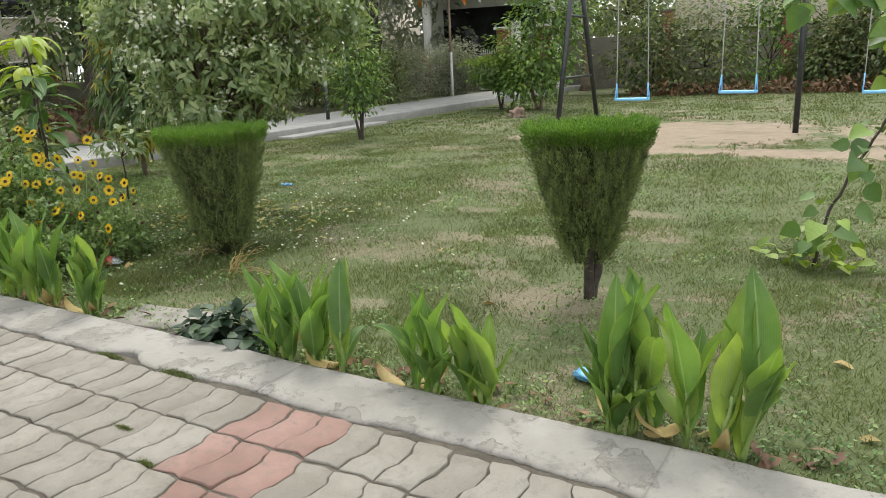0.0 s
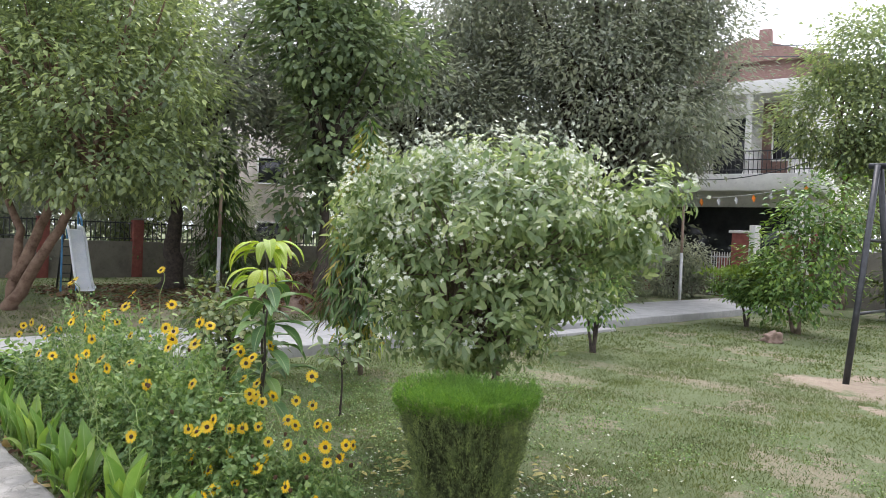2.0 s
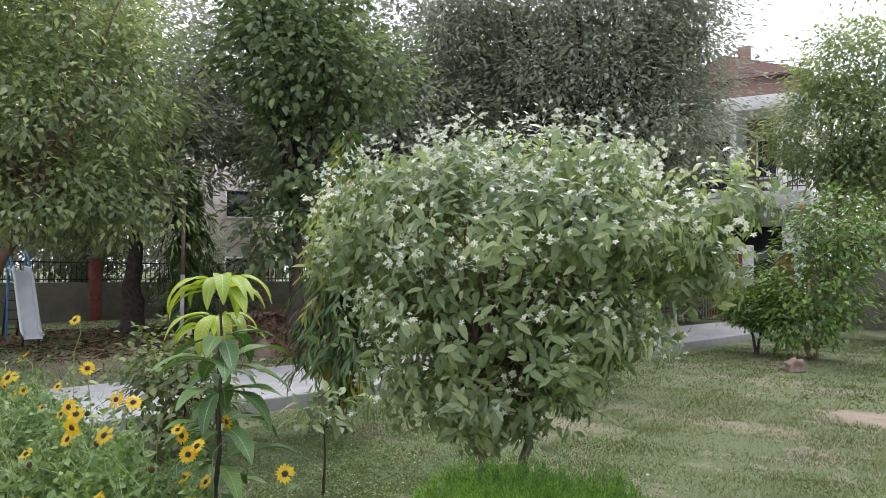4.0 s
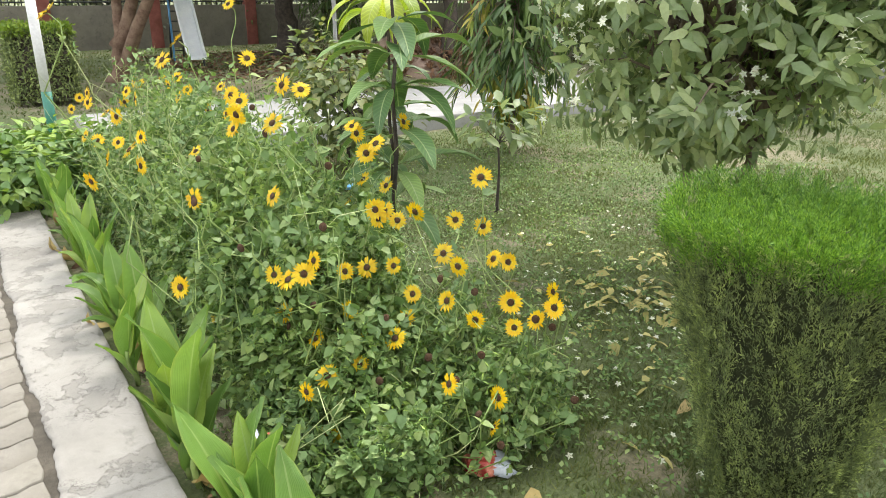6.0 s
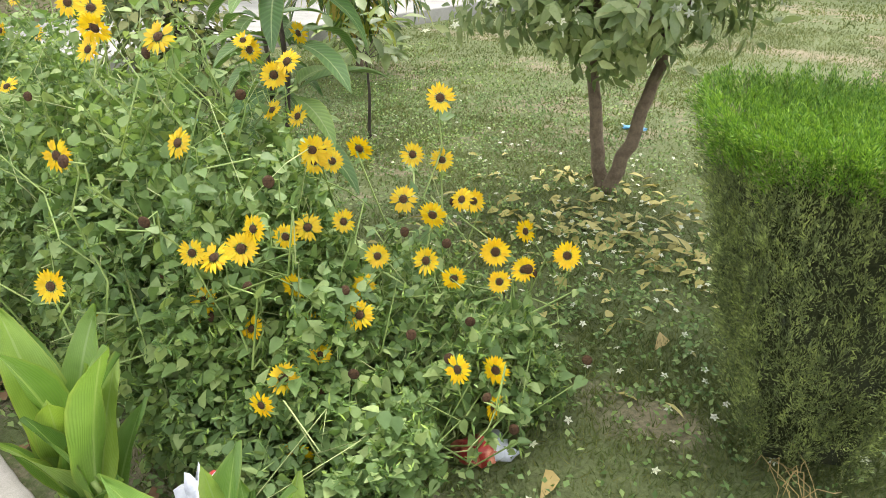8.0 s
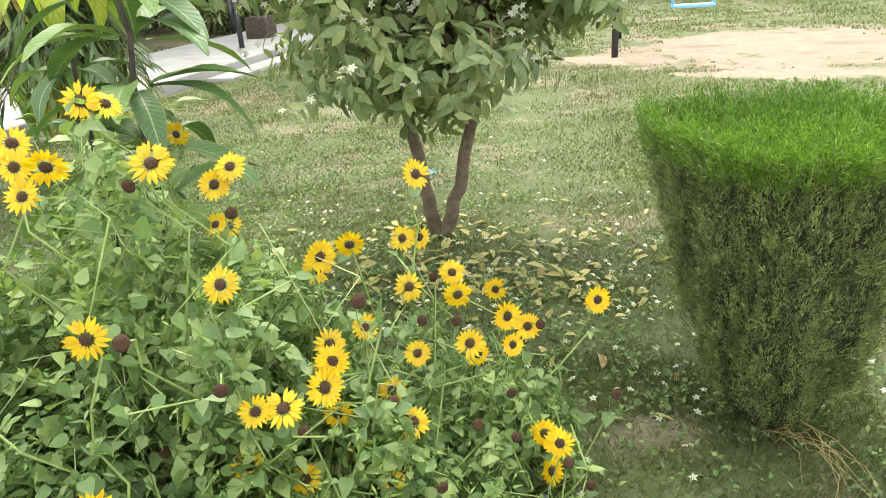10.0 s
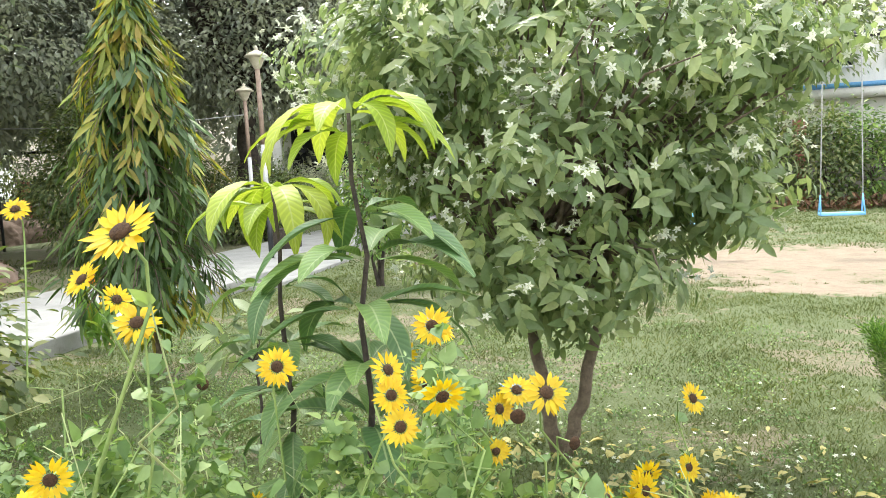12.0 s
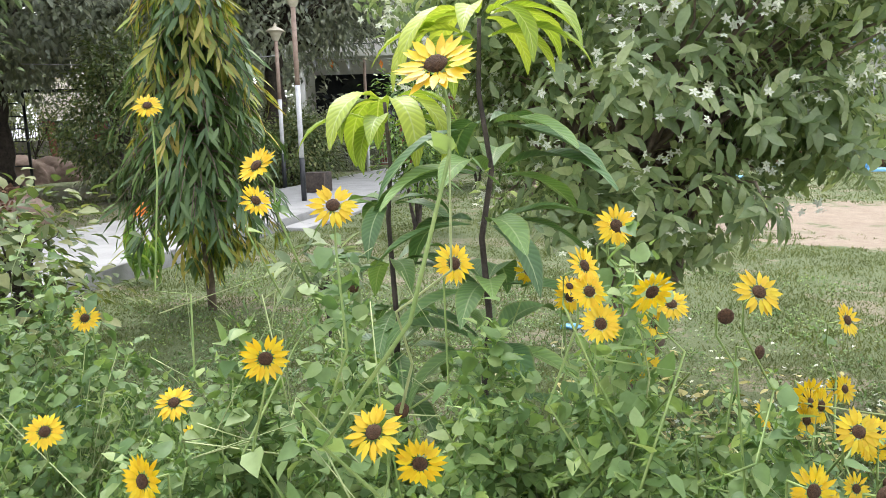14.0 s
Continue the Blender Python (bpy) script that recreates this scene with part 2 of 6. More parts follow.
SAND = (((0.2, 15.0), (2.3, 2.3)), ((3.9, 14.9), (1.8, 2.2)), ((-1.9, 14.2), (0.9, 0.6)), ((0.2, 12.7), (1.5, 0.45)), ((2.4, 12.7), (1.5, 0.5)))


PATCHES = (((0.2, 7.35), (0.3, 0.16)), ((0.66, 6.8), (0.28, 0.17)), ((0.8, 7.5), (0.25, 0.15)), ((0.06, 5.68), (0.16, 0.14)), ((0.46, 5.75), (0.18, 0.13)), ((0.95, 6.55), (0.22, 0.14)), ((1.5, 6.25), (0.4, 0.22)), ((-1.6, 6.16), (0.15, 0.11)), ((-0.2, 8.4), (0.4, 0.14)), ((1.2, 8.6), (0.4, 0.12)), ((-4.5, 11.2), (0.9, 0.3)))


def lawn_mat():
    m, n, l, p = nodes_of("lawn_soil")
    pos = place(n)
    a = noise_node(n, l, 0.7, 6, 0.65, pos)
    s = noise_node(n, l, 4.0, 8, 0.75, pos)
    b = noise_node(n, l, 55.0, 5, 0.7, pos)
    grass = ramp(n, l, b.outputs[0], ((0.3, (0.072, 0.092, 0.034)), (0.55, (0.112, 0.140, 0.053)), (0.8, (0.178, 0.198, 0.090)))).outputs[0]
    soil = ramp(n, l, b.outputs[0], ((0.3, (0.14, 0.115, 0.075)), (0.7, (0.30, 0.258, 0.175)))).outputs[0]
    sand = ramp(n, l, s.outputs[0], ((0.3, (0.21, 0.16, 0.11)), (0.7, (0.33, 0.27, 0.195)))).outputs[0]
    add = n.new("ShaderNodeMath")
    add.operation = "MULTIPLY_ADD"
    l.new(s.outputs[0], add.inputs[0])
    add.inputs[1].default_value = 0.8
    l.new(a.outputs[0], add.inputs[2])
    col = mixed(n, l, ramp(n, l, add.outputs[0], ((0.95, (0, 0, 0)), (1.15, (0.75, 0.75, 0.75)))).outputs[0], grass, soil)
    wob = n.new("ShaderNodeMath")
    wob.operation = "SUBTRACT"
    l.new(s.outputs[0], wob.inputs[0])
    wob.inputs[1].default_value = 0.5
    wide = noise_node(n, l, 1.1, 4, 0.6, pos)
    rag = n.new("ShaderNodeMath")
    rag.operation = "ADD"
    l.new(wob.outputs[0], rag.inputs[0])
    sh = n.new("ShaderNodeMath")
    sh.operation = "SUBTRACT"
    l.new(wide.outputs[0], sh.inputs[0])
    sh.inputs[1].default_value = 0.5
    l.new(sh.outputs[0], rag.inputs[1])
    for c, r in SAND:
        col = mixed(n, l, blob(n, l, pos, c, r, rag.outputs[0]), col, sand)
    for c, r in PATCHES:
        col = mixed(n, l, mixed(n, l, 0.55, (0, 0, 0), blob(n, l, pos, c, r, rag.outputs[0])), col, soil)
    for c, r in (((-1.6, 6.16), (0.22, 0.16)), ((1.5, 6.2), (0.6, 0.35)), ((-0.2, 7.0), (0.9, 0.35)), ((0.6, 7.4), (0.5, 0.2)), ((-3.4, 12.6), (2.0, 0.35)), ((-14, 15), (5, 9)), ((-13, 8), (3.0, 3.5))):
        col = mixed(n, l, mixed(n, l, 0.45, (0, 0, 0), blob(n, l, pos, c, r, wob.outputs[0])), col, soil)
    l.new(col, p.inputs["Base Color"])
    p.inputs["Roughness"].default_value = 0.95
    bp = n.new("ShaderNodeBump")
    bp.inputs["Strength"].default_value, bp.inputs["Distance"].default_value = 0.8, 0.02
    l.new(b.outputs[0], bp.inputs["Height"])
    l.new(bp.outputs[0], p.inputs["Normal"])
    return m


LAWN = lawn_mat()
GRASS = leaf_mat("grass_blade", (0.085, 0.128, 0.036), (0.135, 0.175, 0.060), (0.225, 0.235, 0.105), 0.65, 0.35)
CANNA = vein_mat("canna_leaf", (0.11, 0.215, 0.060), (0.175, 0.320, 0.080), (0.31, 0.44, 0.10), 0.42, 0.46, 5.0, 11.0, (0.29, 0.40, 0.16), 0.22)
SUNLEAF = leaf_mat("sunflower_leaf", (0.110, 0.195, 0.080), (0.205, 0.325, 0.135), (0.360, 0.465, 0.230), 0.6, 0.4, (1.0, 1.0, 0.6))
SUNPALE = leaf_mat("pale_sunflower_leaf", (0.140, 0.245, 0.095), (0.255, 0.385, 0.155), (0.420, 0.535, 0.250), 0.55, 0.42, (1.0, 1.0, 0.55))
STEMGREEN = rough_mat("green_stem", (0.150, 0.240, 0.060), (0.260, 0.340, 0.100), 20, 120, 0.6, 0.1)
WIRYSTEM = rough_mat("wiry_stem", (0.24, 0.31, 0.11), (0.40, 0.45, 0.20), 20, 120, 0.6, 0.1)
PETAL = leaf_mat("yellow_petal", (0.880, 0.545, 0.004), (0.900, 0.630, 0.006), (0.920, 0.700, 0.012), 0.5, 0.35, (1.0, 0.9, 0.3))
DISC = rough_mat("dark_disc", (0.040, 0.018, 0.006), (0.095, 0.048, 0.018), 200, 500, 1.0, 0.8)
# extra blue in the jasmine leaf colour paints haze and sky sheen
JASLEAF = leaf_mat("jasmine_leaf", (0.220, 0.310, 0.175), (0.365, 0.460, 0.270), (0.570, 0.640, 0.400), 0.27, 0.55, (1.0, 1.0, 0.68))
WHITEP = leaf_mat("white_petal", (0.75, 0.77, 0.76), (0.8, 0.82, 0.8), (0.85, 0.86, 0.82), 0.6, 0.3, (1, 1, 0.95))
BARK = rough_mat("bark", (0.10, 0.075, 0.05), (0.22, 0.17, 0.12), 14, 90, 0.9, 0.9)
BARKDARK = rough_mat("dark_bark", (0.03, 0.025, 0.02), (0.09, 0.07, 0.055), 10, 70, 0.9, 0.9)
BARKRED = rough_mat("brown_bark", (0.12, 0.07, 0.045), (0.25, 0.17, 0.12), 6, 50, 0.9, 0.7)
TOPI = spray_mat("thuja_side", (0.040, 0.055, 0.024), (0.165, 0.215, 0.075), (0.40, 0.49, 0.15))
# first tone is darkened to stand for shaded gaps between the top sprays
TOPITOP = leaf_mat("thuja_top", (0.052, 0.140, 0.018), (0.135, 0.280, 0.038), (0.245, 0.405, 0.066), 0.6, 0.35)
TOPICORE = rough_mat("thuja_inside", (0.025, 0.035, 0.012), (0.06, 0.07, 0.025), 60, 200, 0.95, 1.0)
MANGOYOUNG = vein_mat("young_mango_leaf", (0.24, 0.35, 0.04), (0.33, 0.45, 0.055), (0.46, 0.54, 0.09), 0.5, 0.42, 14.0, 2.2, (0.5, 0.56, 0.2))
MANGOOLD = vein_mat("mango_leaf", (0.07, 0.15, 0.055), (0.12, 0.22, 0.08), (0.20, 0.32, 0.10), 0.5, 0.25, 15.0, 2.2, (0.30, 0.38, 0.18))
MASTLEAF = leaf_mat("mast_leaf", (0.060, 0.125, 0.045), (0.105, 0.185, 0.062), (0.180, 0.270, 0.090), 0.45, 0.3)
MASTYOUNG = leaf_mat("young_mast_leaf", (0.250, 0.350, 0.065), (0.430, 0.440, 0.095), (0.580, 0.430, 0.130), 0.45, 0.45)
# tree leaves carry the haze in their colour: paler, greyer and bluer
TREEA = leaf_mat("guava_leaf", (0.225, 0.285, 0.195), (0.345, 0.420, 0.265), (0.560, 0.640, 0.330), 0.55, 0.5, (1.0, 1.0, 0.72))
TREEHAZY = leaf_mat("hazy_tree_leaf", (0.340, 0.360, 0.340), (0.405, 0.430, 0.385), (0.475, 0.505, 0.420), 0.8, 0.5, (1.0, 1.0, 0.95))
TREEC = leaf_mat("broad_leaf", (0.165, 0.225, 0.150), (0.245, 0.325, 0.195), (0.360, 0.440, 0.240), 0.5, 0.45, (1.0, 1.0, 0.75))
SHRUB = leaf_mat("shrub_leaf", (0.086, 0.172, 0.052), (0.155, 0.276, 0.078), (0.345, 0.483, 0.121), 0.5, 0.3)
SHRUBTOP = leaf_mat("bright_shrub_leaf", (0.16, 0.26, 0.04), (0.24, 0.36, 0.05), (0.34, 0.44, 0.08), 0.5, 0.35)
DARKLEAF = leaf_mat("dark_ground_leaf", (0.015, 0.045, 0.025), (0.03, 0.07, 0.035), (0.06, 0.11, 0.05), 0.55, 0.1)
DRYLEAF = leaf_mat("dry_leaf", (0.340, 0.220, 0.110), (0.480, 0.360, 0.180), (0.600, 0.500, 0.240), 0.7, 0.2, (1, 0.8, 0.5))
YELLOWLEAF = leaf_mat("yellowed_leaf", (0.34, 0.31, 0.13), (0.50, 0.45, 0.20), (0.66, 0.58, 0.30), 0.7, 0.2)
HEDGE = leaf_mat("hedge_leaf", (0.100, 0.140, 0.070), (0.175, 0.240, 0.110), (0.340, 0.350, 0.190), 0.6, 0.4)
REDLEAF = leaf_mat("fallen_red_leaf", (0.12, 0.06, 0.04), (0.2, 0.1, 0.07), (0.3, 0.18, 0.12), 0.8, 0.1)
PAVER = paver_mat("grey_paver", (0.215, 0.200, 0.172), (0.262, 0.248, 0.215))
PAVERRED = paver_mat("red_paver", (0.235, 0.145, 0.122), (0.280, 0.180, 0.152))
JOINT = rough_mat("joint_soil", (0.060, 0.052, 0.038), (0.150, 0.130, 0.100), 9, 120, 0.95, 0.8)
KERB = kerb_mat()
PATHC = concrete_mat("path_concrete", (0.260, 0.260, 0.248), (0.341, 0.341, 0.322), (0.186, 0.180, 0.167))
STONE = concrete_mat("stone_slab", (0.200, 0.185, 0.160), (0.270, 0.255, 0.220), (0.140, 0.130, 0.110))
WHITEPAINT = rough_mat("white_paint", (0.496, 0.496, 0.496), (0.624, 0.624, 0.624), 5, 60, 0.6, 0.1)
BLUEPAINT = rough_mat("blue_paint", (0.10, 0.30, 0.62), (0.16, 0.42, 0.75), 9, 90, 0.45, 0.1)
SEATBLUE = rough_mat("seat_blue", (0.16, 0.45, 0.78), (0.22, 0.55, 0.85), 9, 90, 0.45, 0.1)
GREENPAINT = rough_mat("green_paint", (0.02, 0.13, 0.09), (0.04, 0.2, 0.14), 9, 90, 0.5, 0.1)
BLACKPAINT = rough_mat("black_paint", (0.012, 0.014, 0.016), (0.03, 0.033, 0.036), 14, 120, 0.4, 0.15)
BROWNPAINT = rough_mat("brown_paint", (0.22, 0.15, 0.11), (0.34, 0.25, 0.19), 8, 70, 0.6, 0.2)
LAMPCREAM = rough_mat("lamp_shade", (0.42, 0.38, 0.28), (0.55, 0.5, 0.38), 9, 80, 0.5, 0.1)
# barely metallic: the sky's reflection is painted in as bluish white
STEEL = rough_mat("sky_pale_steel", (0.80, 0.83, 0.90), (0.90, 0.92, 0.96), 4, 60, 0.3, 0.03, 0.05)
ROPE = rough_mat("chain_rope", (0.3, 0.3, 0.3), (0.5, 0.5, 0.48), 50, 200, 0.6, 0.4)
WALLP = concrete_mat("wall_plaster", (0.145, 0.134, 0.110), (0.200, 0.186, 0.150), (0.090, 0.082, 0.066))
WALLRED = rough_mat("red_pillar", (0.21, 0.062, 0.05), (0.30, 0.10, 0.08), 5, 60, 0.8, 0.2)
HOUSEW = concrete_mat("house_white", (0.698, 0.688, 0.667), (0.804, 0.793, 0.761), (0.529, 0.519, 0.497))
HOUSEP = concrete_mat("house_pink", (0.655, 0.582, 0.529), (0.741, 0.667, 0.603), (0.476, 0.423, 0.391))
BRICK = rough_mat("brick_wall", (0.200, 0.120, 0.100), (0.290, 0.190, 0.160), 12, 60, 0.9, 0.4)
DARKGLASS = rough_mat("dark_window", (0.015, 0.017, 0.02), (0.03, 0.033, 0.037), 2, 20, 0.15, 0.0)
PLASTICBLUE = rough_mat("blue_plastic", (0.07, 0.28, 0.55), (0.18, 0.46, 0.72), 20, 60, 0.35, 0.4)
PLASTICWHITE = rough_mat("white_plastic", (0.38, 0.42, 0.50), (0.58, 0.62, 0.68), 20, 60, 0.4, 0.5)
PLASTICRED = rough_mat("red_plastic", (0.38, 0.035, 0.03), (0.60, 0.24, 0.15), 25, 60, 0.4, 0.5, spread=(0.45, 0.6))
ROCK = rough_mat("brown_rock", (0.16, 0.11, 0.08), (0.3, 0.22, 0.17), 3, 30, 0.95, 0.8)
ORANGEP = leaf_mat("orange_petal", (0.8, 0.2, 0.02), (0.85, 0.27, 0.03), (0.9, 0.35, 0.05), 0.5, 0.3, (1, 0.6, 0.2))


# ---- mesh builders ----
rng = np.random.default_rng(7)


class Geo:
    """Gathers vertices and faces in bulk and turns them into one mesh."""

    def __init__(self):
        self.v, self.loops, self.sizes, self.n = [], [], [], 0

    def add(self, verts, faces):
        """faces: integer array (F, k), all of one size."""
        verts, faces = np.asarray(verts, float), np.asarray(faces, int)
        self.v.append(verts)
        self.loops.append((faces + self.n).ravel())
        self.sizes.append(np.full(len(faces), faces.shape[1]))
        self.n += len(verts)

    def box(self, x0, y0, z0, x1, y1, z1, bevel=0.0):
        b = min(bevel, (x1 - x0) / 3, (y1 - y0) / 3, (z1 - z0) / 3)
        if b <= 0:
            v = [(x, y, z) for z in (z0, z1) for y in (y0, y1) for x in (x0, x1)]
            self.add(v, [(0, 2, 3, 1), (4, 5, 7, 6), (0, 1, 5, 4), (2, 6, 7, 3), (0, 4, 6, 2), (1, 3, 7, 5)])
            return self
        bm = bmesh.new()
        bmesh.ops.create_cube(bm, size=1, matrix=Matrix.LocRotScale(((x0 + x1) / 2, (y0 + y1) / 2, (z0 + z1) / 2), None, (x1 - x0, y1 - y0, z1 - z0)))
        bmesh.ops.bevel(bm, geom=bm.edges[:], offset=b, segments=2, affect="EDGES", profile=0.6)
        self.bm(bm)
        return self

    def bm(self, bm):
        bm.verts.index_update()
        v = [tuple(q.co) for q in bm.verts]
        by = {}
        for f in bm.faces:
            by.setdefault(len(f.verts), []).append([q.index for q in f.verts])
        base = self.n
        self.v.append(np.array(v))
        for k, fs in by.items():
            fs = np.array(fs) + base
            self.loops.append(fs.ravel())
            self.sizes.append(np.full(len(fs), k))
        self.n += len(v)
        bm.free()
        return self

    def tube(self, pts, radii, seg=8, cap=True):
        pts = np.asarray(pts, float)
        if np.isscalar(radii):
            radii = np.full(len(pts), radii)
        tang = np.gradient(pts, axis=0)
        tang /= np.linalg.norm(tang, axis=1)[:, None] + 1e-9
        ref = np.array([0.0, 0, 1]) if abs(tang[0][2]) < 0.9 else np.array([1.0, 0, 0])
        a = np.cross(tang, ref)
        a /= np.linalg.norm(a, axis=1)[:, None] + 1e-9
        b = np.cross(tang, a)
        ang = np.linspace(0, 2 * np.pi, seg, endpoint=False)
        ring = pts[:, None] + radii[:, None, None] * (np.cos(ang)[None, :, None] * a[:, None] + np.sin(ang)[None, :, None] * b[:, None])
        k = len(pts)
        i, j = np.meshgrid(np.arange(k - 1), np.arange(seg), indexing="ij")
        q = np.stack([i * seg + j, i * seg + (j + 1) % seg, (i + 1) * seg + (j + 1) % seg, (i + 1) * seg + j], -1).reshape(-1, 4)
        self.add(ring.reshape(-1, 3), q)
        if cap:
            self.loops.append(np.arange(seg)[::-1] + self.n - k * seg)
            self.loops.append(np.arange(seg) + self.n - seg)
            self.sizes.append(np.array([seg, seg]))
        return self

    def leaves(self, P, D, U, L, W, kind="leaf", droop=0.25, fold=0.12):
        """Leaves at P that point along D, their upper side towards U."""
        P, D, U = (np.asarray(q, float) for q in (P, D, U))
        N = len(P)
        L, W = np.broadcast_to(L, N).astype(float), np.broadcast_to(W, N).astype(float)
        D = D / (np.linalg.norm(D, axis=1)[:, None] + 1e-9)
        S = np.cross(D, U)
        S /= np.linalg.norm(S, axis=1)[:, None] + 1e-9
        Z = np.cross(S, D)
        if kind == "leaf":
            t = np.array([(0, 0, 0), (.33, .5, fold), (.33, 0, 0), (.33, -.5, fold), (.68, .4, fold * .8), (.68, 0, 0), (.68, -.4, fold * .8), (1, 0, 0)])
            f3, f4 = [(0, 2, 1), (0, 3, 2), (5, 7, 4), (5, 6, 7)], [(2, 5, 4, 1), (2, 3, 6, 5)]
        elif kind == "heart":
            t = np.array([(0, 0, 0), (.08, .40, fold), (.38, .50, fold), (.74, .25, fold * .5), (1, 0, 0), (.74, -.25, fold * .5), (.38, -.50, fold), (.08, -.40, fold), (.4, 0, 0)])
            f3, f4 = [(8, 0, 1), (8, 1, 2), (8, 2, 3), (8, 3, 4), (8, 4, 5), (8, 5, 6), (8, 6, 7), (8, 7, 0)], []
        elif kind == "rhomb":
            t = np.array([(0, 0, 0), (.45, .5, fold), (1, 0, 0), (.45, -.5, fold)])
            f3, f4 = [(0, 2, 1), (0, 3, 2)], []
        else:
            t = np.array([(0, .5, 0), (0, -.5, 0), (1, 0, 0)])
            f3, f4 = [(0, 1, 2)], []
        x = t[:, 0][None, :] * L[:, None]
        y = t[:, 1][None, :] * W[:, None]
        z = t[:, 2][None, :] * W[:, None] - droop * L[:, None] * (t[:, 0] ** 2)[None, :]
        v = P[:, None] + x[..., None] * D[:, None] + y[..., None] * S[:, None] + z[..., None] * Z[:, None]
        base = (np.arange(N) * len(t))[:, None, None]
        off = self.n
        self.v.append(v.reshape(-1, 3))
        for fs in (f3, f4):
            if fs:
                fs = (np.array(fs)[None] + base + off).reshape(-1, len(fs[0]))
                self.loops.append(fs.ravel())
                self.sizes.append(np.full(len(fs), fs.shape[1]))
        self.n += N * len(t)
        return self

    def mesh(self, name, mat, smooth=False):
        me = bpy.data.meshes.new(name)
        v, lo, sz = np.concatenate(self.v), np.concatenate(self.loops), np.concatenate(self.sizes)
        me.vertices.add(len(v))
        me.vertices.foreach_set("co", v.astype(np.float32).ravel())
        me.loops.add(len(lo))
        me.loops.foreach_set("vertex_index", lo.astype(np.int32))
        me.polygons.add(len(sz))
        me.polygons.foreach_set("loop_start", np.concatenate([[0], np.cumsum(sz)[:-1]]).astype(np.int32))
        me.update(calc_edges=True)
        me.validate()
        if smooth:
            me.polygons.foreach_set("use_smooth", np.ones(len(me.polygons), bool))
        me.materials.append(mat)
        return me


def empty(name, at, label, category, group="", kind="", turn=0.0):
    ob = new(name)
    ob.matrix_basis = pose(*at, 0, 0, turn)
    ob.empty_display_size = 0.1
    return tagged(ob, label, category, group, kind)


def part(name, geo, mat, parent, label="", at=None, smooth=False):
    """Links geometry as one mesh under a thing or a part, in the parent's own coordinates."""
    me = geo if isinstance(geo, bpy.types.Mesh) else geo.mesh(name, mat, smooth)
    ob = new(name, me)
    ob.parent = parent
    if at is not None:
        ob.matrix_basis = at
    return tagged(ob, label) if label else ob


def single(name, geo, mat, label="", category="", group="", kind="", at=None, smooth=False):
    ob = new(name, geo.mesh(name, mat, smooth))
    if at is not None:
        ob.matrix_basis = at
    return tagged(ob, label, category, group, kind)


def unit(n):
    d = rng.normal(size=(n, 3))
    return d / np.linalg.norm(d, axis=1)[:, None]


def bend(a, b, sag=0.0, k=6, wob=0.0):
    """A gently bent line from a to b."""
    a, b = np.asarray(a, float), np.asarray(b, float)
    t = np.linspace(0, 1, k)[:, None]
    p = a + (b - a) * t
    p[:, 2] -= sag * 4 * (t * (1 - t))[:, 0]
    if wob:
        p[1:-1] += rng.normal(size=(k - 2, 3)) * wob
    return p


def wave(x, y, s):
    """Smooth patchy field in 0..1 on the plan."""
    return 0.5 + 0.25 * (np.sin(1.7 * s * x + 0.9 * s * y + 1.3) * np.cos(1.1 * s * y - 0.6 * s * x) + np.sin(3.1 * s * x - 2.3 * s * y) * np.cos(2.9 * s * y + 0.7))


# ---- ground, paving, paths ----
g = Geo()
xs, ys = np.concatenate([[-900, -200, -60], np.linspace(-32, 14, 93), [60, 200, 900]]), np.concatenate([[4.80], np.linspace(4.95, 30, 84), [60, 200, 900]])
X, Y = np.meshgrid(xs, ys, indexing="ij")
Z = 0.03 * (wave(X, Y, 1.3) - 0.5) * ((Y > 4.9) & (np.abs(X) < 30) & (Y < 28))
idx = np.arange(X.size).reshape(X.shape)
g.add(np.stack([X, Y, Z], -1).reshape(-1, 3), np.stack([idx[:-1, :-1], idx[1:, :-1], idx[1:, 1:], idx[:-1, 1:]], -1).reshape(-1, 4))
g.add([(-900, -900, 0), (900, -900, 0), (900, 4.8, 0), (-900, 4.8, 0)], [(0, 1, 2, 3)])
single("ground", g, LAWN, "patchy worn green lawn with bare soil and sand", "lawn", kind="structure", smooth=True)

g = Geo().box(-6.2, -6, -0.05, 14, 4.53, 0.0505)
single("pavement", g, JOINT, "soil bed of the block-paved walkway", "pavement", kind="structure")
pavement = bpy.data.objects["pavement"]


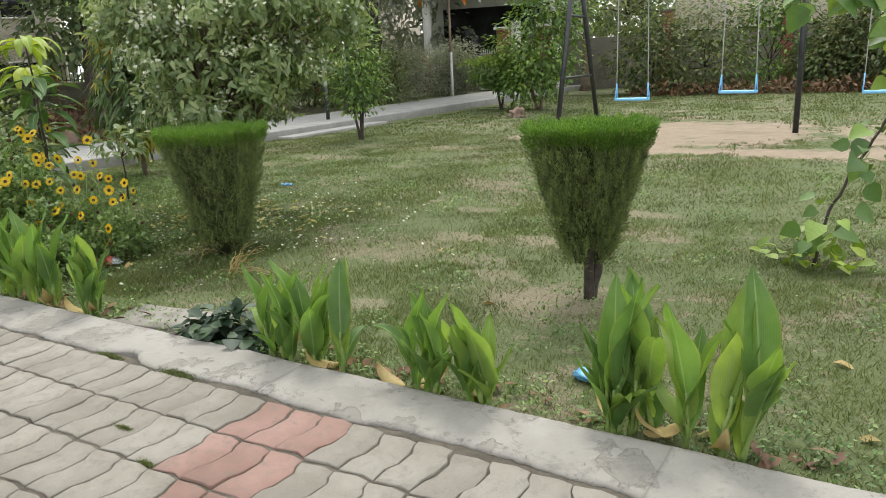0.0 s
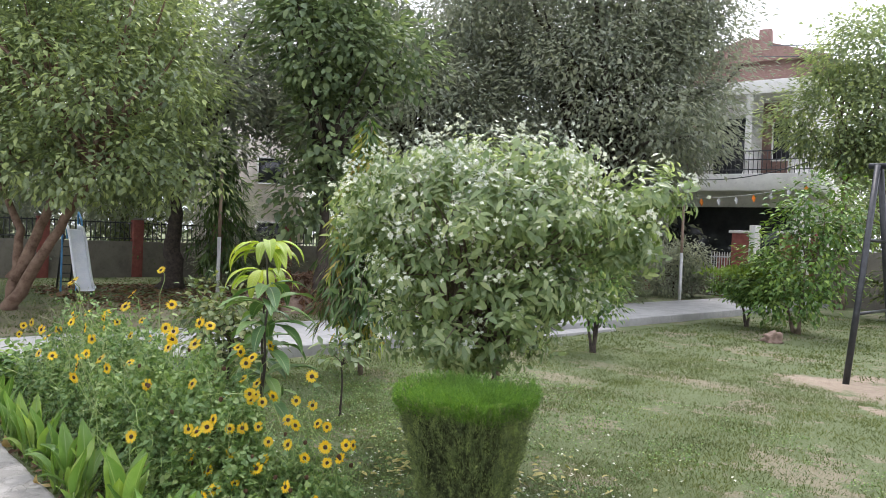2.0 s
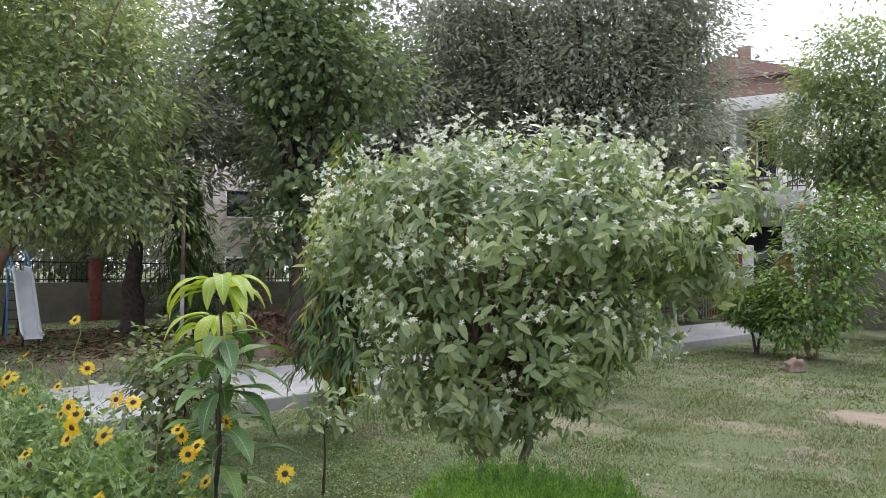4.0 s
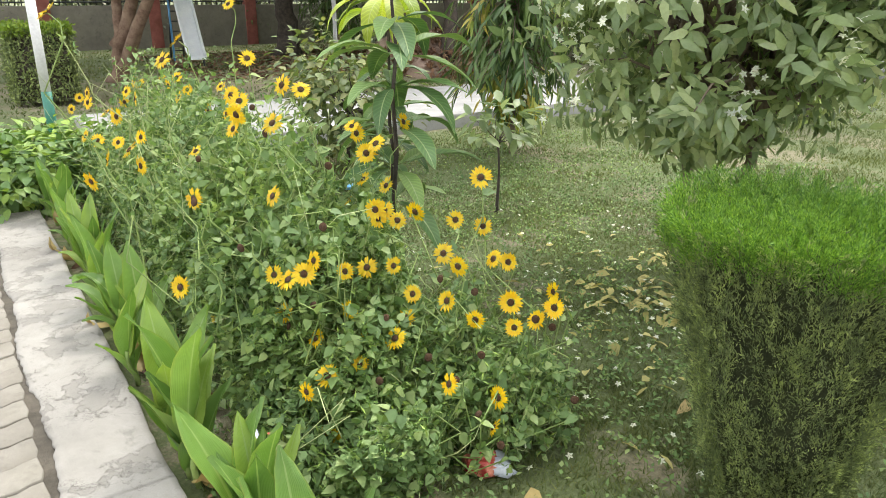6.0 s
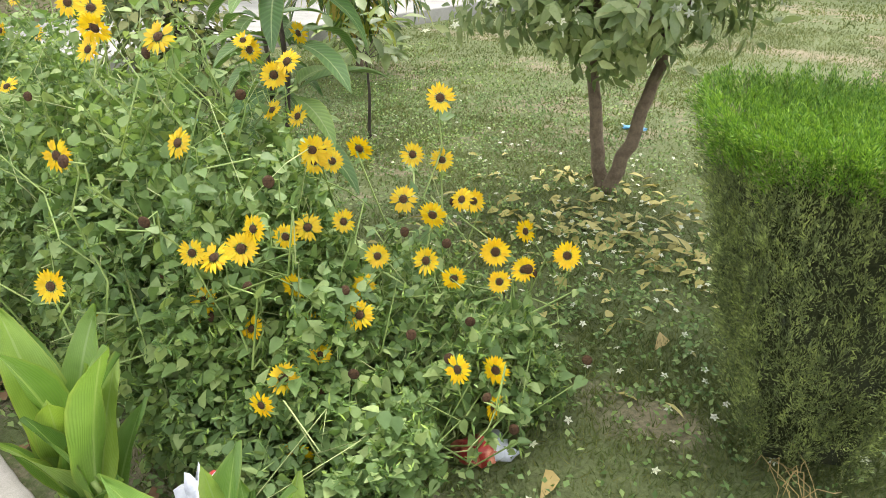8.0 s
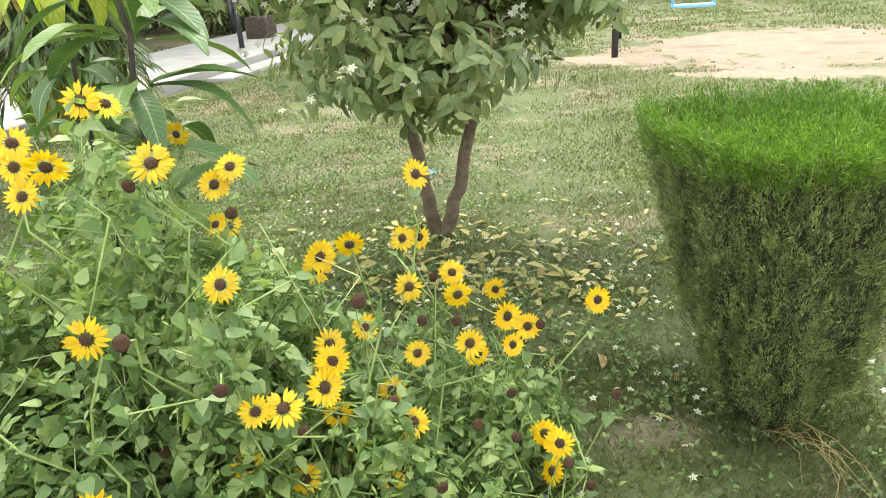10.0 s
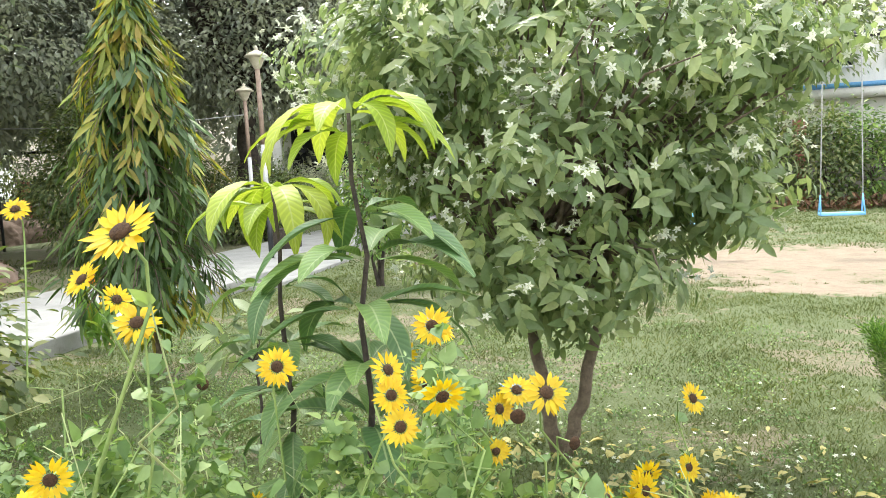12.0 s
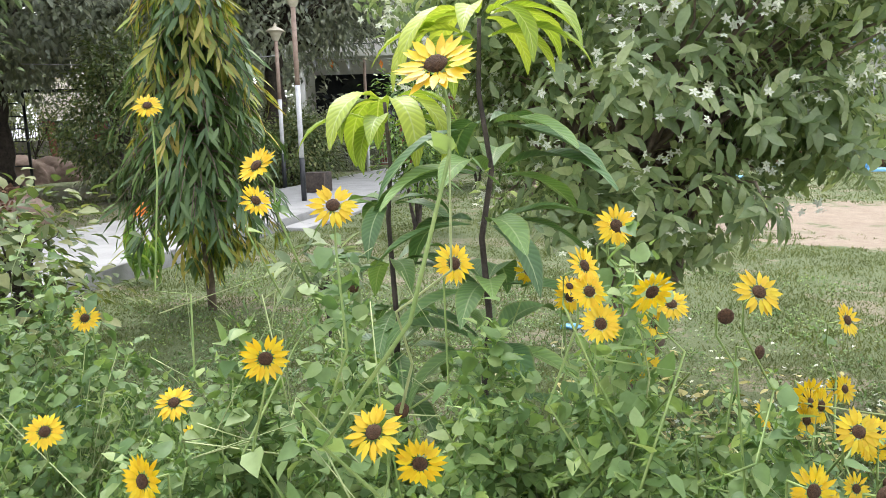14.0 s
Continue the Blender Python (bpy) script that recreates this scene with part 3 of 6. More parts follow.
def kerb_slab(x0, x1):
    """One cast length of the kerb: flat top with a rough skin, crisp broken edges, ragged towards the walkway."""
    n = int((x1 - x0) / 0.018)
    xs = np.linspace(x0 + 0.0003, x1 - 0.0003, n)
    y0 = 4.502 + 0.075 * np.exp(-((xs + 0.04) / 0.10) ** 2) + 0.045 * (wave(xs, xs * 0 + 3, 1.7) - 0.5) + 0.034 * (wave(xs, xs * 0 + 9, 7.0) - 0.5) + 0.014 * (wave(xs, xs * 0, 31.0) - 0.5)
    y1 = 4.82 + 0.014 * (wave(xs, xs * 0 + 5, 3.0) - 0.5) + 0.008 * (wave(xs, xs * 0 + 7, 22.0) - 0.5)
    rows = [(y0, 0 * xs - 0.08), (y0, 0 * xs + 0.052)]
    for t in np.linspace(0, 1, 15):
        y = y0 + 0.003 + (y1 - y0 - 0.007) * t
        rows.append((y, 0.066 + 0.004 * (wave(xs, y, 5.0) - 0.5) + 0.0035 * (wave(xs, y, 26.0) - 0.5) - (0.006 if t == 0 else 0.003 if t == 1 else 0)))
    rows += [(y1, 0 * xs + 0.055), (y1, 0 * xs - 0.08)]
    v = np.stack([np.stack([xs, p, q], -1) for p, q in rows], 1)
    k = len(rows)
    i, j = np.meshgrid(np.arange(n - 1), np.arange(k - 1), indexing="ij")
    gg = Geo()
    gg.add(v.reshape(-1, 3), np.stack([i * k + j, (i + 1) * k + j, (i + 1) * k + j + 1, i * k + j + 1], -1).reshape(-1, 4))
    for e in (0, n - 1):
        gg.loops.append(np.arange(k) + e * k)
        gg.sizes.append(np.array([k]))
    return gg


kerb = empty("kerb", (0, 0, 0), "worn pale concrete kerb edging the walkway", "kerb", kind="structure")
cuts = [-6.0, -4.2, -2.35, -0.75, 0.86, 2.5, 4.3, 6.2, 8.2, 10.5, 13]
for a, b in zip(cuts[:-1], cuts[1:]):
    part("kerb_slab", kerb_slab(a, b), KERB, kerb)

# raised concrete path on the far side, with its low step
g = Geo().box(-9.9, 5.6, -0.1, -7.42, 34, 0.17, 0.02)
far_path = single("road", g, PATHC, "raised grey concrete footpath with a kerb face", "path", kind="structure")
g = Geo().box(-7.40, 13.2, -0.1, -7.0, 16.4, 0.06, 0.015)
single("step", g, PATHC, "low concrete step beside the path", "step", kind="structure")
slab = Geo()
bm = bmesh.new()
bmesh.ops.create_cube(bm, size=1, matrix=Matrix.LocRotScale((-0.36, 5.04, 0.0), Euler((0, 0, 0.15)), (0.72, 0.34, 0.07)))
bmesh.ops.bevel(bm, geom=bm.edges[:], offset=0.02, segments=2, affect="EDGES")
bmesh.ops.subdivide_edges(bm, edges=bm.edges[:], cuts=2, use_grid_fill=True)
for v in bm.verts:
    v.co += Vector(noise.noise_vector(v.co * 5)) * 0.015
single("stone_slab", slab.bm(bm), STONE, "flat weathered stone slab lying against the kerb", "stone")


# ---- vegetation builders ----
def blobs_points(blobs, n, shell=0.55):
    """n points and outward directions in a union of ellipsoids, thicker towards the outside."""
    w = np.array([b[3] * b[4] * b[5] for b in blobs]) ** 0.7
    pick = rng.choice(len(blobs), n, p=w / w.sum())
    B = np.array(blobs)[pick]
    d = unit(n)
    r = (shell + (1 - shell) * rng.random(n)) ** 0.6
    ragged = 1 + 0.18 * np.sin(5 * d[:, 0] + pick) * np.cos(6 * d[:, 2] + 2 * d[:, 1])
    return B[:, :3] + d * B[:, 3:6] * (r * ragged)[:, None], d


def tree(name, base, trunk_pts, trunk_r, blobs, clumps, per, L, W, leafmat, bark, label, category="tree", group="", kind="rhomb", spread=0.35, hang=0.35, limbs=14, crown_label="", clump_stretch=1.0):
    """A tree or shrub: tapered trunk, limbs into the crown, and a crown of leaf clumps with gaps."""
    root = empty(name, base, label, category, group)
    trunks = trunk_pts if isinstance(trunk_pts[0][0], (tuple, list)) else [trunk_pts]
    C, O = blobs_points(blobs, clumps)
    for tp in trunks:
        tp = np.array(tp, float)
        k = np.linspace(0, len(tp) - 1, 4 * len(tp))
        fine = np.stack([np.interp(k, np.arange(len(tp)), tp[:, a]) for a in range(3)], -1)
        fine[1:-1] += rng.normal(size=(len(fine) - 2, 3)) * trunk_r * 0.12
        rad = trunk_r * (1.25 - 0.75 * np.linspace(0, 1, len(fine)) ** 0.6)
        rad[0] *= 1.35
        part("trunk", Geo().tube(fine, rad, 10), bark, root, smooth=True)
    lg = Geo()
    tops = [np.array(tp[-1], float) for tp in trunks]
    for c in C[rng.choice(len(C), min(limbs, len(C)), replace=False)]:
        a = tops[int(np.argmin([np.linalg.norm(c - q) for q in tops]))]
        lg.tube(bend(a - (0, 0, 0.05), c, -0.06 * np.linalg.norm(c - a), 6, 0.03 * np.linalg.norm(c - a)), np.linspace(trunk_r * 0.42, trunk_r * 0.07, 6), 6)
    if limbs:
        part("limb", lg, bark, root)
    off = rng.normal(size=(clumps * per, 3)) * np.array([1, 1, 0.55 * clump_stretch])
    P = np.repeat(C, per, 0) + off * spread
    D = off * 0.8 + unit(clumps * per) * 0.45 + np.repeat(O, per, 0) * 0.5 + np.array([0, 0, -hang])
    U = np.array([0, 0, 1.0]) + 0.35 * unit(clumps * per) + 0.3 * np.repeat(O, per, 0)
    s = rng.uniform(0.65, 1.2, clumps * per)
    cg = Geo().leaves(P, D, U, L * s, W * s, kind, 0.2, 0.15)
    part("crown", cg, leafmat, root, crown_label)
    return root


# ---- crape jasmine ----
def jasmine():
    root = empty("jasmine_tree", (-2.70, 7.78, 0), "round crape jasmine tree full of small white flowers", "tree")
    blobs = [(0.05, -0.12, 1.03, 0.80, 0.84, 0.30), (0.05, -0.1, 0.84, 0.42, 0.42, 0.2), (0.0, -0.15, 1.5, 0.95, 0.95, 0.45), (0.1, -0.08, 2.0, 1.2, 1.02, 0.45), (0.15, 0.1, 2.40, 0.98, 0.88, 0.30), (-0.85, -0.1, 2.05, 0.55, 0.5, 0.35),
             (-0.5, -0.72, 1.95, 0.5, 0.4, 0.36), (1.1, 0.75, 2.2, 0.48, 0.42, 0.28), (0.95, 0.65, 1.85, 0.45, 0.42, 0.36), (0.6, 0.45, 1.45, 0.45, 0.45, 0.34), (0.72, -0.2, 1.42, 0.45, 0.5, 0.4), (-0.65, 0.0, 1.65, 0.45, 0.5, 0.35), (0.85, -0.3, 2.02, 0.52, 0.55, 0.35), (-0.35, -0.5, 2.3, 0.6, 0.42, 0.24)]
    T, O = blobs_points(blobs, 2300, 0.6)
    O[:, 2] += 0.25
    forks = []
    for k, (dx, dy, fx, fy) in enumerate(((0.0, 0.0, -0.12, -0.03), (0.04, -0.02, 0.22, 0.08))):
        p = np.array([(dx, dy, -0.02), (dx + 0.45 * fx, dy + 0.45 * fy, 0.3), (dx + 0.8 * fx, dy + 0.8 * fy, 0.65), (dx + fx, dy + fy, 1.0)])
        k = np.linspace(0, 3, 14)
        q = np.stack([np.interp(k, np.arange(4), p[:, a]) for a in range(3)], -1) + rng.normal(size=(14, 3)) * 0.006
        part("trunk", Geo().tube(q, np.linspace(0.04, 0.024, 14), 10), BARK, root, smooth=True)
        forks += [q[11], q[13], q[13]]
    lg = Geo()
    for i in rng.choice(len(T), 110, replace=False):
        a = forks[int(rng.integers(len(forks)))]
        lg.tube(bend(a, T[i], -0.12, 7, 0.03), np.linspace(0.017, 0.003, 7), 5)
    part("limb", lg, BARK, root)
    per = 8
    n = len(T) * per
    ang = rng.uniform(0, 2 * np.pi, n)
    Oo = np.repeat(O / np.linalg.norm(O, axis=1)[:, None], per, 0)
    side = np.cross(Oo, unit(n))
    side /= np.linalg.norm(side, axis=1)[:, None]
    D = side * 0.9 + Oo * 0.45 + np.array([0, 0, -0.5])
    P = np.repeat(T, per, 0) - Oo * rng.uniform(0, 0.2, n)[:, None] + rng.normal(0, 0.022, (n, 3))
    s = rng.uniform(0.55, 1.25, n)
    part("crown", Geo().leaves(P, D, Oo + np.array([0, 0, 0.6]) + 0.35 * unit(n), 0.093 * s, 0.036 * s, "leaf", 0.3, 0.12), JASLEAF, root, smooth=True)
    # white pinwheel flowers in clusters at the twig ends
    up = O[:, 2] > -0.25
    ends = T[up] + O[up] * 0.06
    ends = ends[rng.choice(len(ends), 460, replace=False, p=(lambda w: w / w.sum())(np.exp(0.55 * ends[:, 2] - 0.7 * ends[:, 1])))]
    fp = np.repeat(ends, 7, 0) + rng.normal(size=(len(ends) * 7, 3)) * 0.042
    fd = unit(len(fp)) * 0.7 + np.array([0, 0, 0.6])
    fd /= np.linalg.norm(fd, axis=1)[:, None]
    PP, DD, UU = pinwheel(fp, fd)
    part("blossom", Geo().leaves(PP, DD, UU, 0.022, 0.0115, "rhomb", 0.1, 0.05), WHITEP, root, "small white five-petalled flowers")
    return root


def pinwheel(fp, fd):
    """Five petals round every flower centre fp that faces fd."""
    a = np.cross(fd, np.array([0.3, 0.9, 0.1]))
    a /= np.linalg.norm(a, axis=1)[:, None]
    b = np.cross(fd, a)
    PP, DD, UU = [], [], []
    for k in range(5):
        t = 2 * np.pi * k / 5
        PP.append(fp)
        DD.append(math.cos(t) * a + math.sin(t) * b)
        UU.append(fd)
    return np.concatenate(PP), np.concatenate(DD), np.concatenate(UU)


jasmine()


# ---- clipped conifers ----
def topiary(at, w, h, label, stem=0.18, turn=0.0, taper=0.42, lean=(0, 0), fine=1.0):
    """Inverted clipped pyramid of scale-leaved conifer: flat bright top, dark sides that narrow to the foot."""
    root = empty("topiary_conifer", (*at, 0), label, "topiary", "clipped conifers", turn=turn)
    for k in range(3):
        e = rng.normal(0, 0.03, 2)
        part("trunk", Geo().tube(bend((e[0] * 0.6, e[1] * 0.6, -0.02), (e[0] * 3 + lean[0] * 0.4, e[1] * 3, h * 0.55), 0, 7, 0.01), np.linspace(0.035, 0.015, 7), 8), BARKDARK, root, smooth=True)

    def half(z):
        t = np.clip((z - stem) / (h - stem), 0, 1)
        return (taper + (1 - taper) * t ** 0.9) * w / 2

    def skin(n, z, inset):
        """Points on the clipped sides at heights z, and the way outwards."""
        c, u = rng.integers(0, 4, n), rng.uniform(-1, 1, n)
        nx, ny = np.array([1, 0, -1, 0])[c], np.array([0, 1, 0, -1])[c]
        qx, qy = nx * 1.0 + (nx == 0) * u, ny * 1.0 + (ny == 0) * u
        soft = 1 / (np.abs(qx) ** 3.4 + np.abs(qy) ** 3.4) ** (1 / 3.4)
        t = (z - stem) / (h - stem)
        lump = 1 + 0.045 * np.sin(8 * u + 2 * c) * np.cos(6 * z / h + c) + 0.10 * (1 - t) * np.sin(7 * u + 3 * c + 6 * z)
        r = half(z) * soft * lump * inset
        out = np.stack([qx, qy, np.zeros(n)], -1)
        out /= np.linalg.norm(out, axis=1)[:, None]
        return np.stack([qx * r, qy * r, z + 0.05 * (1 - t) ** 3 * np.sin(6 * u + 2 * c)], -1), out

    def sprays(C, way, per, reach, L, W):
        """Flat feathery sprays: needles set along a short twig."""
        n = len(C) * per
        way = way / np.linalg.norm(way, axis=1)[:, None]
        flat = np.cross(way, unit(len(C)))
        flat /= np.linalg.norm(flat, axis=1)[:, None]
        q, s = rng.random(n), rng.uniform(-1, 1, n)
        w2, f2 = np.repeat(way, per, 0), np.repeat(flat, per, 0)
        P = np.repeat(C, per, 0) + w2 * (q * reach)[:, None] + f2 * (s * (1 - q) * reach * 0.45)[:, None] + rng.normal(0, 0.003, (n, 3))
        D = w2 + f2 * (s * 0.9)[:, None] + 0.3 * unit(n)
        k = rng.uniform(0.6, 1.25, n)
        return Geo().leaves(P, D, unit(n), L * k, W * k, "rhomb", 0.05, 0.0)

    n = 3200
    z = stem + (h - 0.085 - stem) * rng.random(n) ** 0.8
    C, out = skin(n, z, 0.86 + 0.11 * rng.random(n))
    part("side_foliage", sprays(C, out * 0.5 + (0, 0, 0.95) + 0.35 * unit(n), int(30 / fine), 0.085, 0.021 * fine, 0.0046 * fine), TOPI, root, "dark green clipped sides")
    n = 1700
    a, q = rng.uniform(0, 2 * np.pi, n), np.sqrt(rng.random(n))
    sx, sy = np.cos(a), np.sin(a)
    soft = 1 / (np.abs(sx) ** 3.4 + np.abs(sy) ** 3.4) ** (1 / 3.4)
    x, y = sx * soft * q * w / 2 * 0.97, sy * soft * q * w / 2 * 0.97
    z = h - 0.075 - 0.03 * q ** 5 + rng.normal(0, 0.014, n) + 0.018 * np.sin(9 * x) * np.cos(8 * y)
    way = np.stack([x * 0.7, y * 0.7, np.full(n, 0.9)], -1) + 0.35 * unit(n)
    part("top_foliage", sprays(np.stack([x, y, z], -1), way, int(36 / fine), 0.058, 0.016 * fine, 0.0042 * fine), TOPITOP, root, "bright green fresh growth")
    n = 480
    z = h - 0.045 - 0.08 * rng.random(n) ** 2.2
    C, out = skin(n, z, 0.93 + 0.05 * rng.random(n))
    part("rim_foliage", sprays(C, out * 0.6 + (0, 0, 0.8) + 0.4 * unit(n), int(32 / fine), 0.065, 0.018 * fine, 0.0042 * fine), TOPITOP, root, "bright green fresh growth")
    # solid core, coloured dark to read as shade between the sprays
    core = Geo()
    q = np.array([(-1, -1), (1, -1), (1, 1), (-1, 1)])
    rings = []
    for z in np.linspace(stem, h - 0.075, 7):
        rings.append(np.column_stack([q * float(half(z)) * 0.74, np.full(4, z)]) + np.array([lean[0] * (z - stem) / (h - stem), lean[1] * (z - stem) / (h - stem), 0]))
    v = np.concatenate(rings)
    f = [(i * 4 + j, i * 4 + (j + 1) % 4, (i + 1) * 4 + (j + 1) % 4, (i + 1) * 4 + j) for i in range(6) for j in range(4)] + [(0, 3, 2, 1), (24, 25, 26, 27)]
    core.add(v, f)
    part("dark_core", core, TOPICORE, root, "solid core coloured dark like shaded inner foliage")
    return root


topiary((-1.25, 6.28), 0.72, 0.98, "dark green conifer clipped to an inverted pyramid with bright top", 0.05, 30, 0.36, fine=0.72)
topiary((1.62, 6.37), 0.67, 1.0, "clipped inverted-pyramid conifer on a short bare stem", 0.22, 20, 0.27)


# ---- cannas along the kerb ----
def canna_leaf(L, W, curl, seed):
    """A broad pointed blade with a midrib, rolled at the base and bent outwards at the tip."""
    r = np.random.default_rng(seed)
    n, k = 11, 6
    t = np.linspace(0, 1, n)
    width = W * np.sin(np.pi * np.clip(t * 0.94 + 0.05, 0, 1)) ** 0.75 * (1 - 0.25 * t)
    width[0], width[-1] = W * 0.12, 0.002
    s = np.linspace(-1, 1, k + 1)
    a = curl * t ** 1.8
    ds = L / (n - 1)
    cz, cy = np.cumsum(np.cos(a)) * ds - ds, np.cumsum(np.sin(a)) * ds
    v = []
    for i in range(n):
        for q in s:
            cup = 0.5 * (1 - t[i]) + 0.18
            off = width[i] / 2 * q
            lift = abs(q) ** 1.3 * width[i] * 0.5 * cup + 0.012 * math.sin(9 * t[i] + 3 * q + seed) * abs(q)
            v.append((off, cy[i] - lift * math.cos(a[i]), cz[i] + lift * math.sin(a[i])))
    f = [(i * (k + 1) + j, i * (k + 1) + j + 1, (i + 1) * (k + 1) + j + 1, (i + 1) * (k + 1) + j) for i in range(n - 1) for j in range(k)]
    gg = Geo()
    gg.add(v, f)
    return blade_coords(gg.mesh("leaf", CANNA, True), n, k + 1)


CANNA_LEAVES = [canna_leaf(0.40, 0.115, c, i) for i, c in enumerate((0.15, 0.3, 0.5, 0.8, 1.25, 0.25))]


def canna(x, y, h, n, spread=0.12, seed=0, label="clump of upright canna lilies with broad green leaves"):
    r = np.random.default_rng(seed)
    root = empty("canna_plant", (x, y, 0), label, "plant", "cannas along the kerb")
    stems = max(2, n // 4 + 1)
    for q in range(stems):
        bx, by = r.uniform(-spread, spread) * 1.3, r.uniform(-spread, spread) * 0.35
        top = (bx * 1.35, by * 1.3 - 0.02, h * r.uniform(0.4, 0.6))
        part("stem", Geo().tube(bend((bx, by, -0.02), top, 0, 6, 0.004), np.linspace(0.013, 0.007, 6), 7), STEMGREEN, root, smooth=True)
        for i in range(5):
            u = (i + 0.4) / 5
            z = top[2] * u * 0.95
            yaw = r.uniform(0, 360)
            tilt = r.uniform(3, 15) + 24 * (1 - u) ** 1.5 * r.random()
            sc = h * r.uniform(0.85, 1.25) * (0.75 + 0.35 * u)
            m = pose(bx + (top[0] - bx) * u, by + (top[1] - by) * u, z, -tilt, 0, yaw) @ Matrix.Diagonal((sc * r.uniform(0.85, 1.2) * 2.15, sc * 2.1, sc * 2.1, 1))
            part("leaf", CANNA_LEAVES[int(r.choice([0, 1, 1, 2, 5, 5, 3, 4] if u < 0.6 else [0, 0, 1, 5, 5, 2]))], None, root, at=m)
    for i in range(int(r.integers(1, 4))):
        m = pose(r.uniform(-spread, spread), r.uniform(-0.02, 0.06), 0.03, r.uniform(70, 100), r.uniform(-20, 20), r.uniform(0, 360)) @ Matrix.Diagonal((0.6, 0.5, 0.5, 1))
        ob = part("dead_leaf", CANNA_DRY, None, root, "withered brown leaf", at=m)
    return root


CANNA_DRY = canna_leaf(0.40, 0.115, 1.4, 11)
CANNA_DRY.materials[0] = DRYLEAF
for i, (x, y, h, n, sp) in enumerate(((2.24, 5.03, 0.42, 19, 0.14), (2.52, 5.04, 0.45, 19, 0.14), (1.42, 4.98, 0.36, 8, 0.08), (1.72, 5.01, 0.36, 9, 0.10), (0.95, 5.0, 0.40, 10, 0.09), (0.62, 5.0, 0.37, 10, 0.08),
                                      (-0.98, 5.0, 0.39, 12, 0.10), (-1.35, 5.0, 0.42, 12, 0.10), (-1.72, 5.0, 0.43, 12, 0.09), (-2.42, 5.0, 0.45, 12, 0.10), (-3.3, 5.0, 0.40, 10, 0.12),
                                      (-3.8, 5.0, 0.38, 10, 0.14), (-4.4, 5.02, 0.38, 10, 0.15), (-5.0, 5.0, 0.36, 10, 0.15), (-5.55, 5.02, 0.36, 10, 0.15), (3.6, 5.02, 0.45, 10, 0.14))):
    canna(x, y - 0.09, h, n, sp, 40 + i)


# ---- sunflowers ----
def petals_mesh(R, n, seed):
    r = np.random.default_rng(seed)
    a = np.linspace(0, 2 * np.pi, n, endpoint=False) + r.normal(0, 0.1, n)
    a = np.concatenate([a, a + np.pi / n + 0.05])
    k = len(a)
    D = np.stack([np.cos(a), np.sin(a), r.uniform(-0.12, 0.22, k)], -1)
    P = D * R * 0.3
    P[:, 2] = np.where(np.arange(k) < n, 0.001, -0.0015)
    return Geo().leaves(P, D, np.tile((0, 0, 1.0), (k, 1)), R * 0.74 * r.uniform(0.82, 1.12, k), R * 0.235, "leaf", r.uniform(-0.1, 0.3), 0.1).mesh("petals", PETAL)


def disc_mesh(R):
    bm = bmesh.new()
    bmesh.ops.create_icosphere(bm, subdivisions=2, radius=1, matrix=Matrix.Diagonal((R, R, R * 0.45, 1)))
    for v in bm.verts:
        v.co *= 1 + 0.10 * noise.noise(v.co * 900)
    gg = Geo().bm(bm)
    return gg.mesh("disc", DISC, True)


PETALS = [petals_mesh(0.039, n, s) for s, n in enumerate((13, 15, 12, 14))]
DISCM = disc_mesh(0.0115)
SEEDM = disc_mesh(0.014)


